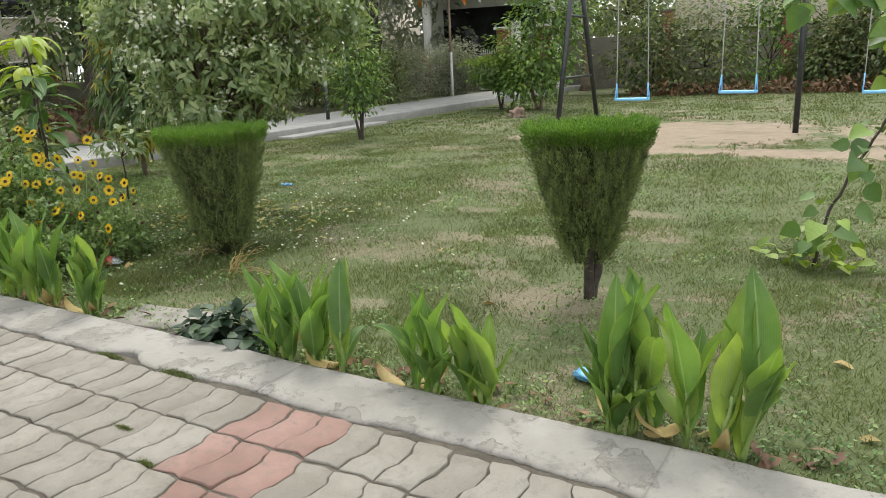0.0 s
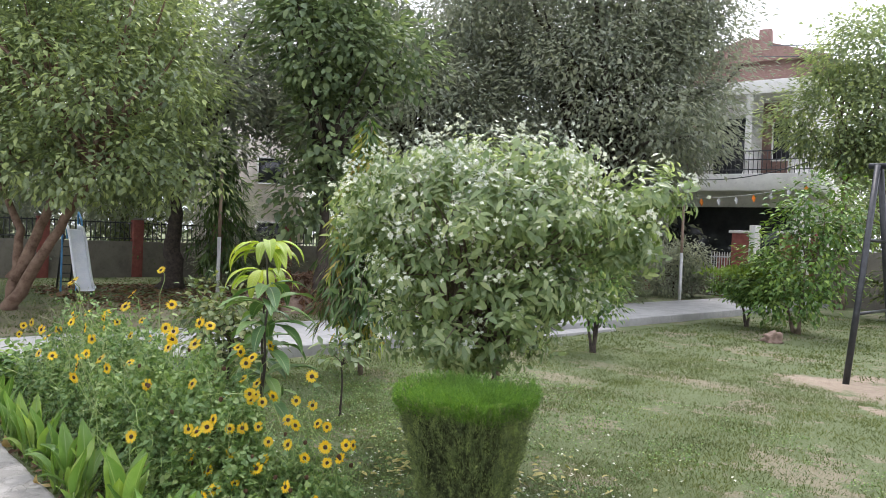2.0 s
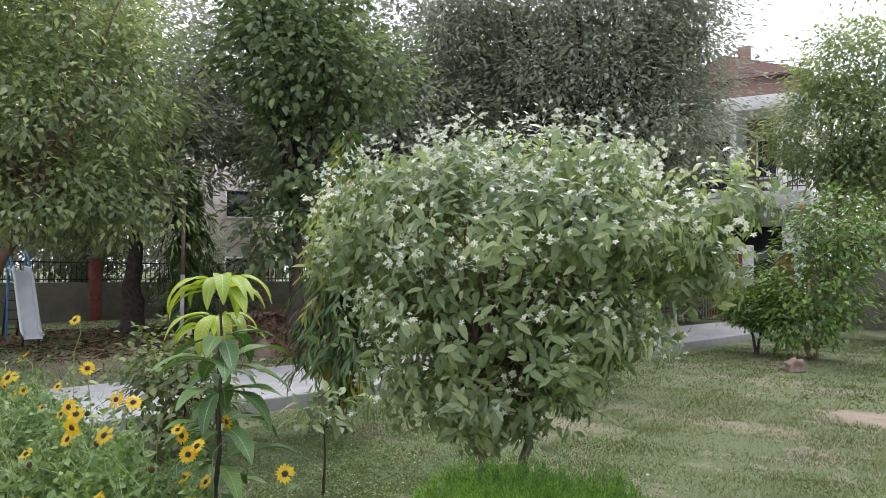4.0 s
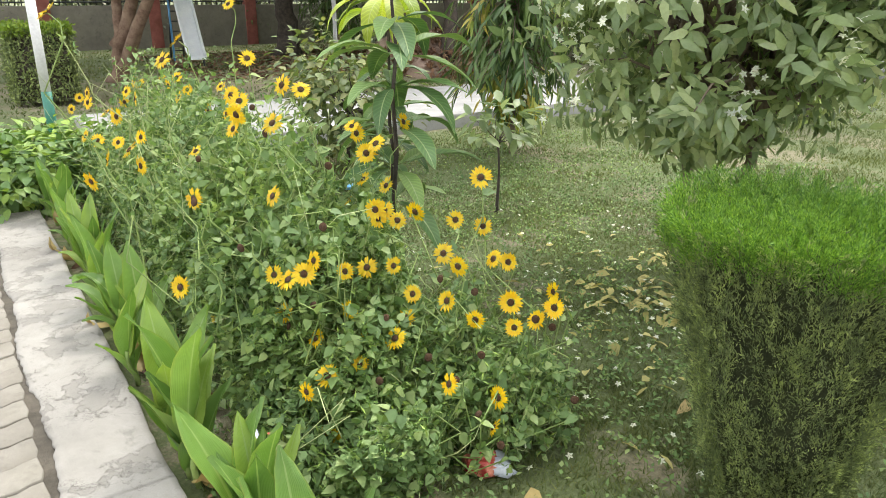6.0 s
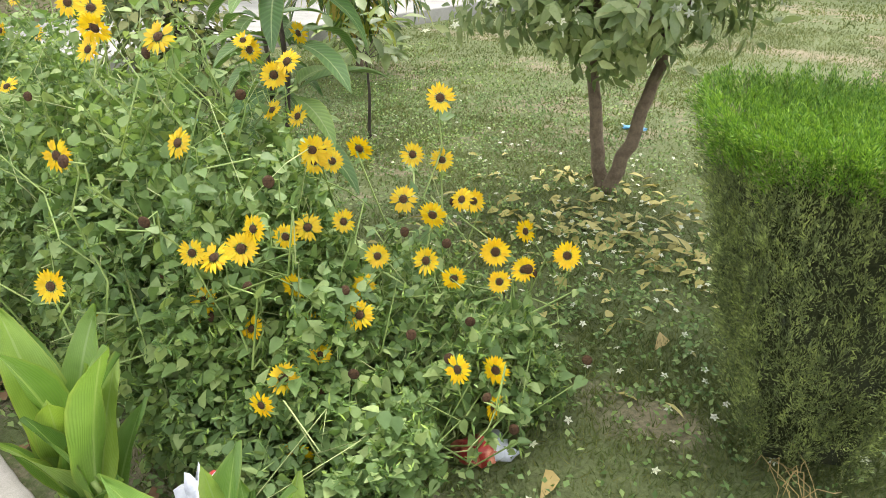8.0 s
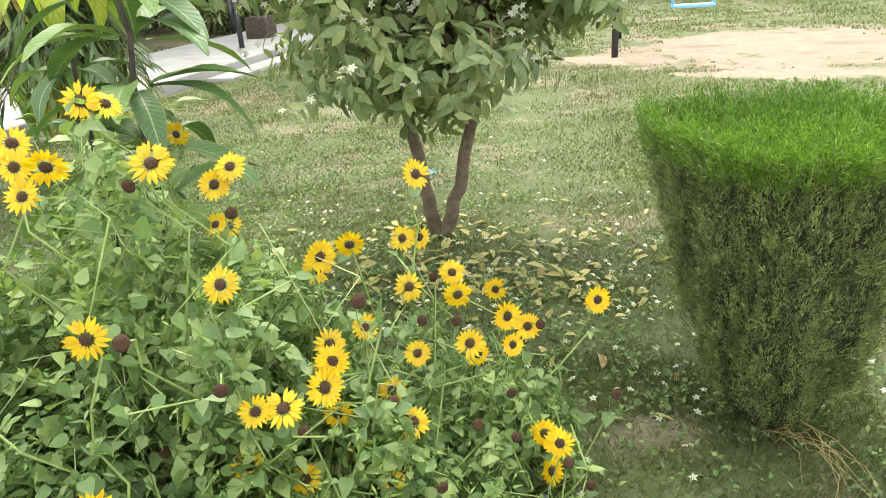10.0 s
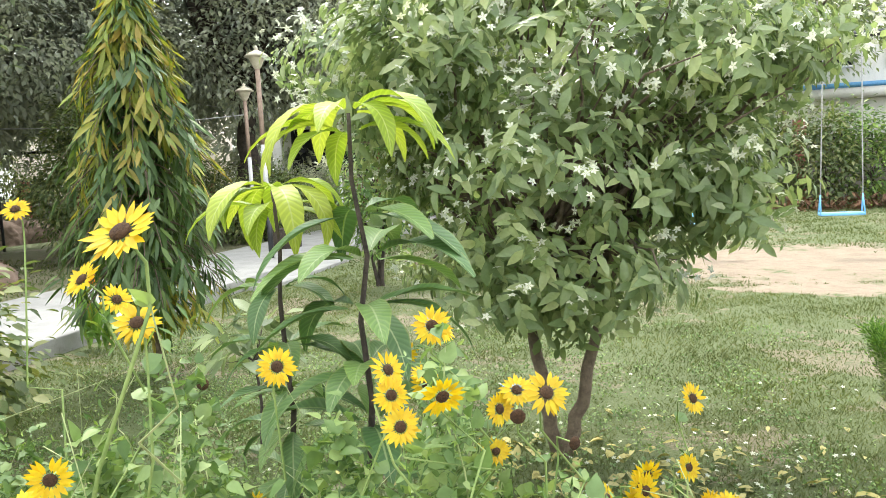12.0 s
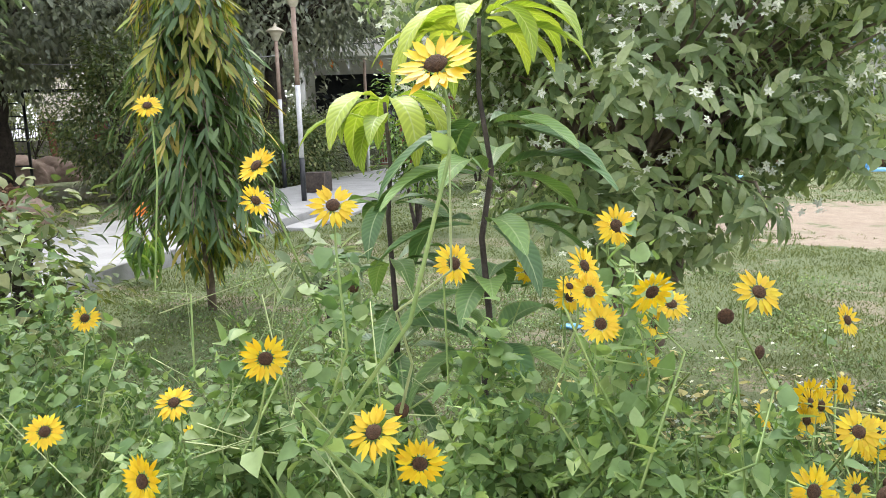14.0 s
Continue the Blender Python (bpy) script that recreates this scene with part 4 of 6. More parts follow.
def sunflower(base, heads, seedheads, box, leaves, label, big=1.0, mat=None):
    """A branching sunflower bush: wiry stems, heart-shaped leaves and daisy heads with dark discs."""
    root = empty("sunflower_plant", (base[0], base[1], 0), label, "plant", "sunflower bushes")
    o = np.array([base[0], base[1], 0])
    sg, P, D = Geo(), [], []
    x0, x1, y0, y1, zt = box
    for k, h in enumerate(list(heads) + list(seedheads)):
        h = np.array(h) - o
        foot = np.array([h[0] * 0.45 + rng.normal(0, 0.08), h[1] * 0.55 + 0.05 + rng.normal(0, 0.06), 0])
        way = Vector((rng.normal(0.42, 0.33), -0.8 + rng.normal(0, 0.22), 0.42 + rng.normal(0, 0.28))).normalized()
        back = h - np.array(way) * 0.05
        st = np.concatenate([bend(foot, back - (0, 0, 0.05), -0.03, 9, 0.055), [back, h - np.array(way) * 0.006]])
        sg.tube(st, np.linspace(0.0036, 0.0020, len(st)), 5)
        m = Matrix.Translation(h) @ way.to_track_quat("Z", "Y").to_matrix().to_4x4()
        if k < len(heads):
            s = rng.uniform(0.82, 1.08)
            head = part("flower_head", PETALS[k % 4], None, root, "yellow daisy petals", at=m @ pose(0, 0, 0, 0, 0, rng.uniform(0, 360)) @ Matrix.Scale(s, 4))
            part("disc", DISCM, None, head, "dark brown flower disc", at=Matrix.Translation((0, 0, 0.002)))
        else:
            part("seed_head", SEEDM, None, root, "spent dark seed head", at=m)
        for q in rng.uniform(0.2, 0.97, 7):
            i = q * (len(st) - 2)
            P.append(st[int(i)])
            D.append(unit(1)[0] + np.array([0, 0, 0.1]))
    n = leaves
    x, y = rng.uniform(x0, x1, n) - o[0], rng.uniform(y0, y1, n) - o[1]
    cx, cy = (x1 - x0) / 2, (y1 - y0) / 2
    ex, ey = (x + o[0] - (x0 + x1) / 2) / cx, (y + o[1] - (y0 + y1) / 2) / cy
    dome = zt * np.clip(1.05 - 0.5 * (ex ** 2 + ey ** 2), 0.15, 1) * (0.45 + 0.95 * wave(x * 3, y * 3, 2.6))
    z = dome * rng.random(n) ** 0.5
    keep = (ex ** 2 + ey ** 2 < 1.25) & (np.hypot(x + o[0] + 1.84, y + o[1] - 5.62) > 0.12)
    P = np.concatenate([np.array(P), np.stack([x, y, z], -1)[keep]])
    D = np.concatenate([np.array(D), (unit(n) + np.array([0, -0.15, 0.05]))[keep]])
    s = rng.uniform(0.4, 1.15, len(P))
    part("stem", sg, STEMGREEN, root)
    # lacy leaflets between the broad leaves
    m = int(n * 0.5)
    i = rng.integers(0, len(P), m)
    C = np.repeat(P[i] + rng.normal(0, 0.02, (m, 3)), 3, 0)
    part("leaflet", Geo().leaves(C, unit(3 * m) + (0, 0, 0.2), np.array([0, 0, 1.0]) + 0.6 * unit(3 * m), rng.uniform(0.014, 0.034, 3 * m), 0.0065, "rhomb", 0.2, 0.05), SHRUB, root, "small lacy leaflets")
    tw = Geo()
    for i in rng.choice(len(P), min(len(P), 330), replace=False):
        f = np.array([P[i][0] * 0.7, P[i][1] * 0.7, max(0, P[i][2] - rng.uniform(0.25, 0.6))])
        tw.tube(bend(f, P[i], 0, 5, 0.03), np.linspace(0.0025, 0.0012, 5), 4)
    # long wiry pale stalks arching over the bush
    for i in range(int(9 * (x1 - x0) * zt)):
        f = np.array([rng.uniform(x0, x1) - o[0], rng.uniform(y0 + 0.1, y1) - o[1], 0.05])
        e = f + np.array([rng.normal(0, 0.35), rng.normal(-0.12, 0.22), zt * rng.uniform(0.75, 1.25)])
        e[0] = min(max(e[0], x0 - 0.05 - o[0]), x1 - 0.05 - o[0])
        e[1] = min(max(e[1], 4.9 - o[1]), y1 - o[1])
        tw.tube(bend(f, e, -0.1, 10, 0.07), np.linspace(0.0026, 0.0011, 10), 4)
    part("twig", tw, WIRYSTEM, root, "thin pale wiry stalks")
    part("foliage", Geo().leaves(P, D, np.array([0, 0, 1.0]) + 0.55 * unit(len(P)), 0.044 * s * big, 0.033 * s * big, "heart", 0.22, 0.13), mat or SUNLEAF, root, smooth=True)
    return root


sunflower((-2.2, 5.42), [(-2.2, 5.27, .74), (-2.21, 5.24, .70), (-2.33, 5.19, .67), (-2.29, 5.22, .66), (-2.28, 5.41, .65), (-2.14, 5.58, .58), (-2.03, 5.64, .58), (-2.22, 5.60, .46), (-2.04, 5.76, .48), (-1.97, 5.87, .45), (-2.56, 5.29, .32), (-2.32, 5.31, .42), (-2.26, 5.46, .38), (-2.15, 5.27, .37), (-2.22, 5.38, .24), (-2.13, 5.19, .35), (-1.87, 5.73, .28), (-2.11, 5.49, .24), (-1.97, 5.42, .15), (-1.81, 5.5, .43), (-1.85, 5.7, .19), (-2.77, 5.12, .39), (-2.26, 5.58, .64),
           (-3.06, 4.95, 0.97), (-3.00, 4.97, 0.92), (-3.07, 4.81, 0.87), (-2.23, 5.81, 0.77), (-2.32, 5.51, 0.63), (-2.28, 5.42, 0.51), (-1.98, 5.86, 0.54), (-2.40, 5.24, 0.50), (-2.14, 5.51, 0.44), (-2.16, 5.39, 0.37), (-2.09, 5.25, 0.20), (-1.99, 5.28, 0.12), (-2.20, 5.74, 0.67), (-2.33, 5.71, 0.79)],
          [(-2.14, 5.28, .86), (-2.32, 5.09, .78), (-1.80, 5.6, .3), (-2.0, 5.55, .42), (-1.95, 5.72, .4), (-2.1, 5.8, .55), (-2.16, 5.7, .6), (-1.75, 5.65, .2), (-2.3, 5.3, .55), (-2.05, 5.4, .36), (-2.4, 5.25, .45), (-2.18, 5.5, .5), (-1.92, 5.6, .36), (-2.6, 5.25, .5), (-2.12, 5.35, .3), (-2.45, 5.4, .6)],
          (-2.78, -1.84, 5.08, 5.82, 0.42), 9800, "low sunflower bush thick with small yellow heads")
sunflower((-2.25, 5.85), [(-2.07, 5.71, .67), (-1.94, 5.94, .47), (-2.21, 5.9, .91), (-2.22, 5.92, .73), (-2.13, 5.90, .64), (-1.75, 5.84, .61), (-2.34, 5.56, .82), (-2.36, 5.58, .78), (-2.42, 5.69, .74), (-2.16, 5.99, .6), (-2.06, 6.12, .49), (-2.35, 5.6, .81)],
          [(-2.2, 5.95, .6), (-1.9, 5.9, .5), (-1.98, 6.05, .4), (-1.7, 5.9, .3)], (-2.7, -1.8, 5.55, 6.15, 0.42), 3200, "sunflower bush with flower heads on thin stalks")
sunflower((-2.75, 5.4), [(-2.78, 5.26, 1.11), (-2.76, 5.24, 1.06), (-2.79, 5.28, 1.15), (-2.51, 5.29, 1.11), (-2.85, 5.76, .98), (-2.66, 5.70, .94), (-2.71, 5.81, .79), (-2.48, 5.01, .91), (-2.37, 5.22, .91), (-2.49, 4.94, .63), (-2.68, 5.23, 1.12), (-2.74, 5.42, 1.2), (-2.74, 5.49, 1.18), (-2.67, 5.69, .84), (-2.85, 5.74, 1.01), (-2.99, 6.06, .98)],
          [(-2.56, 5.28, 1.07), (-2.475, 5.46, .956), (-2.40, 4.99, .92)], (-3.25, -2.25, 5.08, 5.85, 0.92), 11000, "tall loose sunflower bush with yellow heads", 1.05, SUNPALE)
sunflower((-3.3, 5.35), [(-3.86, 5.62, 1.46), (-3.37, 5.24, 1.33), (-3.57, 5.59, 1.23), (-3.18, 5.13, 1.27), (-3.03, 5.33, 1.14), (-2.90, 4.74, 1.45), (-3.22, 4.95, 1.07), (-3.66, 5.34, .82), (-3.69, 5.02, .89), (-3.43, 4.93, .87), (-3.47, 6.0, .53), (-3.8, 5.6, .62), (-2.62, 5.72, .98)],
          [(-3.3, 5.5, 1.05), (-3.1, 5.2, .9)], (-3.95, -2.75, 5.08, 5.7, 0.88), 11000, "tall sunflower bush with heads on long stalks", 1.1, SUNPALE)
for bx, hs in ((-4.4, 7), (-4.95, 8), (-5.5, 6)):
    hd = [(bx + rng.uniform(-0.35, 0.35), 5.35 + rng.uniform(-0.35, 0.5), rng.uniform(0.75, 1.08)) for _ in range(hs)]
    sunflower((bx, 5.4), hd, [], (bx - 0.5, bx + 0.5, 5.1, 6.15, 0.95), 6200, "dense leafy sunflower bush with a few yellow heads")


# ---- mango sapling ----
def mango(at, h, tiers, label, n_top=11):
    root = empty("mango_sapling", (*at, 0), label, "sapling", "mango saplings")
    st = bend((0, 0, -0.02), (rng.normal(0, 0.03), rng.normal(0, 0.03), h), 0, 9, 0.012)
    part("stem", Geo().tube(st, np.linspace(0.014, 0.006, 9), 8), BARKDARK, root, smooth=True)
    for k, (u, n, L, young) in enumerate(tiers):
        i = u * (len(st) - 1)
        c = st[int(i)] + (st[min(int(i) + 1, len(st) - 1)] - st[int(i)]) * (i % 1)
        for j in range(n):
            a = 2 * math.pi * j / n * 1.0 + 1.9 * k + rng.normal(0, 0.38)
            el = rng.uniform(0.05, 0.5) if young else rng.uniform(-0.1, 0.5)
            d = np.array([[math.cos(a) * math.cos(el), math.sin(a) * math.cos(el), math.sin(el)]])
            l = L * rng.uniform(0.8, 1.15)
            gg = Geo()
            # blade in six bent segments with a raised margin
            t = np.linspace(0, 1, 9)
            w = l * (0.25 if young else 0.28) * np.sin(np.pi * np.clip(t, 0.02, 0.985)) ** 0.8
            drop = rng.uniform(1.2, 2.2) if young else rng.uniform(0.6, 1.6)
            ang = el - drop * t ** 1.2
            px, pz = np.cumsum(np.cos(ang)) * l / 8, np.cumsum(np.sin(ang)) * l / 8
            v = []
            for q in range(9):
                for s in (-1, -0.5, 0, 0.5, 1):
                    lat = s * w[q] / 2
                    zz = abs(s) * w[q] * 0.16 + 0.004 * math.sin(12 * t[q] + 2 * s + j) * abs(s)
                    v.append((c[0] + math.cos(a) * px[q] - math.sin(a) * lat, c[1] + math.sin(a) * px[q] + math.cos(a) * lat, c[2] + pz[q] + zz))
            f = [(q * 5 + s, q * 5 + s + 1, (q + 1) * 5 + s + 1, (q + 1) * 5 + s) for q in range(8) for s in range(4)]
            gg.add(v, f)
            part("leaf", blade_coords(gg.mesh("leaf", MANGOYOUNG if young else MANGOOLD, True), 9, 5), None, root, "fresh yellow-green leaf" if young else "")
    return root


mango((-3.12, 6.08), 1.68, ((1.0, 11, 0.32, True), (0.96, 6, 0.30, True), (0.82, 5, 0.34, False), (0.74, 6, 0.38, False), (0.65, 6, 0.37, False), (0.55, 6, 0.34, False), (0.45, 6, 0.34, False), (0.36, 5, 0.32, False)), "mango sapling with yellow-green new leaves on top")
mango((-3.45, 6.23), 1.47, ((1.0, 10, 0.32, True), (0.95, 5, 0.30, True), (0.78, 6, 0.24, False), (0.66, 7, 0.26, False), (0.56, 7, 0.26, False), (0.46, 6, 0.25, False), (0.36, 6, 0.24, False)), "second mango sapling stem with drooping fresh leaves")
tree("sapling", (-4.3, 7.6, 0), ((0, 0, -0.02), (0.02, 0, 0.3), (0, 0, 0.55)), 0.012, [(0, 0, 0.6, 0.25, 0.25, 0.2)], 16, 6, 0.14, 0.06, TREEC, BARKDARK, "small dark green sapling on the lawn", "sapling", kind="leaf", spread=0.05, limbs=8)


# ---- weeping mast trees ----
def mast(at, h, r, label, n=1500, young=True, leaf=1.0):
    root = empty("mast_tree", (*at, 0), label, "tree", "weeping mast trees")
    part("trunk", Geo().tube(bend((0, 0, -0.03), (0.05, 0, h * 0.97), 0, 12, 0.012), np.linspace(0.036, 0.012, 12), 9), BARK, root, smooth=True)
    groups = {"old": [], "new": [], "low": []}
    lg = Geo()
    count = n // 24
    for k in range(count):
        t = (k + rng.random()) / count
        a = k * 2.39996 + rng.normal(0, 0.25)
        reach = float(np.interp(t, (0, 0.1, 0.3, 0.6, 0.78, 0.9, 1.0), (0.85, 1.0, 0.96, 0.72, 0.5, 0.22, 0.03))) * r * rng.uniform(0.72, 1.15)
        z0 = 0.8 + t * (h - 0.8)
        s = np.linspace(0, 1, 7)
        line = np.stack([reach * s * math.cos(a), reach * s * math.sin(a), z0 + 0.16 * s * (1 - t) - (0.25 + 0.35 * reach) * s ** 2], -1)
        lg.tube(line, np.linspace(0.009, 0.003, 7), 4)
        m = int(rng.integers(18, 30))
        q = rng.random(m) ** 0.75
        P = np.stack([np.interp(q, s, line[:, d]) for d in range(3)], -1) + rng.normal(0, 0.025, (m, 3))
        fresh = young and t > 0.3 and rng.random() < 0.08 + 0.62 * t
        for w in range(m):
            groups["new" if fresh and q[w] > 0.66 - 0.3 * t else "low" if young and t < 0.03 else "old"].append((*P[w], a))
    for k in range(44 if young else 0):
        a, z0 = rng.uniform(0, 2 * math.pi), rng.uniform(0.42, 0.85)
        groups["low" if rng.random() < 0.55 else "old"] += [(0.1 * math.cos(a) + rng.normal(0, 0.1), 0.1 * math.sin(a) + rng.normal(0, 0.1), z0 + rng.normal(0, 0.04), a + rng.normal(0, 0.5)) for _ in range(7)]
    part("limb", lg, BARK, root)
    for key, name, mat, text in (("old", "crown", MASTLEAF, "long drooping dark green leaves"), ("new", "new_leaves", MASTYOUNG, "drooping bronze-yellow new leaves"), ("low", "low_leaves", MASTYOUNG, "yellowing low leaves")):
        if groups[key]:
            G = np.array(groups[key])
            a, m = G[:, 3], len(G)
            D = np.stack([0.4 * np.cos(a), 0.4 * np.sin(a), np.full(m, -0.9)], -1) + 0.6 * unit(m)
            U = np.stack([np.cos(a), np.sin(a), np.full(m, 0.25)], -1) + 0.4 * unit(m)
            k = rng.uniform(0.7, 1.2, m) * leaf
            part(name, Geo().leaves(G[:, :3], D, U, 0.20 * k, 0.034 * k, "leaf", 0.08, 0.16), mat, root, text)
    return root


mast((-5.9, 9.03), 3.25, 0.62, "weeping mast tree with bronze-yellow young leaves", 4600)
mast((-18.6, 13.3), 4.6, 1.0, "dark weeping mast tree by the boundary wall", 2400, False, 1.5)

# ---- trees and shrubs, near to far ----
tree("guava_tree", (-15.3, 7.1, 0), (((0, 0, -0.05), (0.15, 0.1, 0.7), (-0.1, 0.2, 1.6), (-0.9, 0.0, 2.6)), ((0.1, -0.05, -0.05), (0.9, 0.3, 1.0), (1.6, 0.7, 2.1), (2.2, 0.9, 2.8)), ((0.1, 0.1, 0.6), (0.4, 0.5, 1.8), (0.5, 0.8, 3.0))), 0.125,
     [(0.6, 0.8, 5.0, 3.4, 3.2, 2.1), (2.4, 1.3, 4.4, 2.0, 2.0, 1.7), (-2.2, -1.5, 4.8, 3.0, 3.0, 2.0), (0.0, 0.5, 7.0, 3.2, 3.0, 2.0), (2.7, 2.1, 3.1, 1.4, 1.3, 0.9), (1.6, 0.6, 3.0, 2.4, 2.2, 0.8), (-1.5, -0.6, 3.2, 2.2, 1.8, 0.8), (-3.5, 0.5, 7.0, 3, 3, 2), (1.7, 1.4, 6.2, 1.8, 1.8, 1.5)],
     2000, 24, 0.165, 0.085, TREEA, BARKRED, "spreading guava tree with forked brown trunks", spread=0.25, limbs=60)
tree("shade_tree", (-19.5, 12.2, 0), ((0, 0, -0.05), (0.05, 0, 1.5), (0, 0.1, 3.0)), 0.30, [(-0.4, -0.3, 5.0, 2.8, 2.8, 1.9), (-0.8, 0.2, 7.5, 3.0, 3.0, 2.2)], 900, 14, 0.26, 0.12, TREEHAZY, BARKDARK, "dark shade tree with a thick black trunk", spread=0.4, limbs=20)
tree("large_tree", (-18.5, 19.5, 0), ((0, 0, -0.05), (0.2, 0, 2), (0.1, 0.2, 4.0)), 0.38, [(0, 0, 6.0, 4.6, 4.6, 3.2), (1, 1, 9.5, 4.6, 4.6, 3.0), (3.2, -1.5, 5.0, 3.0, 3.0, 2.2), (-3.5, 1, 8.0, 3.5, 3.5, 3.0), (-1.5, -3.5, 7.5, 2.6, 2.6, 2.6)], 2300, 34, 0.21, 0.095, TREEHAZY, BARKDARK, "huge dark tree with a dense crown", spread=0.48, limbs=30)
tree("large_tree", (-12.6, 23.5, 0), ((0, 0, -0.05), (-0.1, 0.1, 2), (0.1, 0, 4.0)), 0.40, [(0, 0, 6.5, 4.4, 4.4, 3.2), (-1, 0, 9.8, 4.6, 4.4, 2.8), (1.2, 1.0, 5.6, 1.9, 1.9, 1.9), (-3.2, -0.5, 5.5, 3.4, 3.2, 2.4), (1.3, 0.5, 9.5, 2.8, 2.8, 2.2)], 2300, 34, 0.21, 0.095, TREEHAZY, BARKDARK, "huge dark tree arching behind the footpath", spread=0.48, limbs=30)
tree("broadleaf_tree", (-12.5, 12.7, 0), ((0, 0, -0.05), (0.1, 0, 1.5), (-0.1, 0.1, 3.2)), 0.16, [(0, 0, 6.2, 1.4, 1.4, 1.4), (0.2, 0.1, 4.2, 0.9, 0.9, 1.2), (-0.3, -0.2, 2.7, 0.8, 0.8, 0.9), (0.9, 0.9, 5.8, 1.1, 1.1, 0.9), (-0.4, 0.1, 7.8, 1.5, 1.5, 1.2)], 420, 17, 0.22, 0.125, TREEC, BARKDARK, "broad-leaved tree with big rounded leaves", kind="leaf", spread=0.34, limbs=18)
tree("street_tree", (-6.9, 28.8, 0), ((0, 0, -0.05), (0.05, 0, 2), (0, 0.1, 4.2)), 0.14, [(0, 0, 6.2, 2.0, 2.0, 1.7), (0.5, 0.2, 8.2, 1.6, 1.6, 1.4), (1.2, 0.4, 5.2, 1.4, 1.4, 1.0)], 900, 16, 0.20, 0.10, TREEA, BARK, "light green street tree beyond the fence", spread=0.34, limbs=18)
tree("street_tree", (3.5, 31.5, 0), ((0, 0, -0.05), (0.05, 0, 2), (0, 0.1, 4.2)), 0.16, [(0, 0, 6.2, 3.0, 2.6, 2.2), (2.5, 0.2, 7.2, 2.6, 2.6, 2.0), (-3.0, 0.4, 5.6, 2.4, 2.2, 2.0)], 620, 14, 0.26, 0.12, TREEA, BARK, "leafy street tree beyond the fence", spread=0.42, limbs=18)
tree("street_tree", (-7.8, 36.5, 0), ((0, 0, -0.05), (0.05, 0, 1.5), (0, 0.1, 3.0)), 0.14, [(0, 0, 3.4, 2.4, 2.0, 1.9), (0.5, 0.2, 5.6, 2.2, 2.0, 1.6)], 420, 14, 0.24, 0.11, TREEA, BARK, "leafy street tree beyond the fence", spread=0.36, limbs=14)
tree("round_shrub", (-6.02, 20.3, 0), (((0, 0, -0.02), (0.05, 0, 0.35), (0.15, 0, 0.7)), ((-0.03, 0.02, -0.02), (-0.1, 0, 0.4), (-0.2, 0.1, 0.7))), 0.035, [(0, 0, 0.95, 0.72, 0.7, 0.36)], 330, 12, 0.10, 0.05, SHRUB, BARKDARK, "rounded clipped shrub on thin stems", "shrub", spread=0.12, limbs=14)
tree("loose_shrub", (-4.75, 20.0, 0), (((0, 0, -0.02), (0.05, 0, 0.8), (0.1, 0, 1.6)), ((-0.1, 0.05, -0.02), (-0.3, 0, 0.7), (-0.4, 0.1, 1.4))), 0.04, [(0, 0, 1.6, 1.0, 0.9, 1.0), (0.4, 0.1, 2.6, 0.9, 0.8, 0.9), (-0.3, 0, 0.8, 0.8, 0.7, 0.5)], 330, 12, 0.15, 0.08, SHRUB, BARK, "tall loose green shrub by the footpath", "shrub", spread=0.2, limbs=22)
tree("thin_shrub", (-5.5, 13.45, 0), (((0, 0, -0.02), (-0.08, 0, 0.4), (-0.15, 0, 0.9)), ((0.03, 0, -0.02), (0.08, 0.02, 0.5), (0.12, 0, 1.0)), ((0, 0.03, -0.02), (0.0, 0.06, 0.6), (0.02, 0.1, 1.2))), 0.028, [(0, 0, 1.5, 0.45, 0.45, 0.75), (0.05, 0, 0.9, 0.35, 0.35, 0.4)], 230, 10, 0.10, 0.05, SHRUB, BARKDARK, "narrow dark green shrub on bare stems", "shrub", spread=0.13, limbs=14)


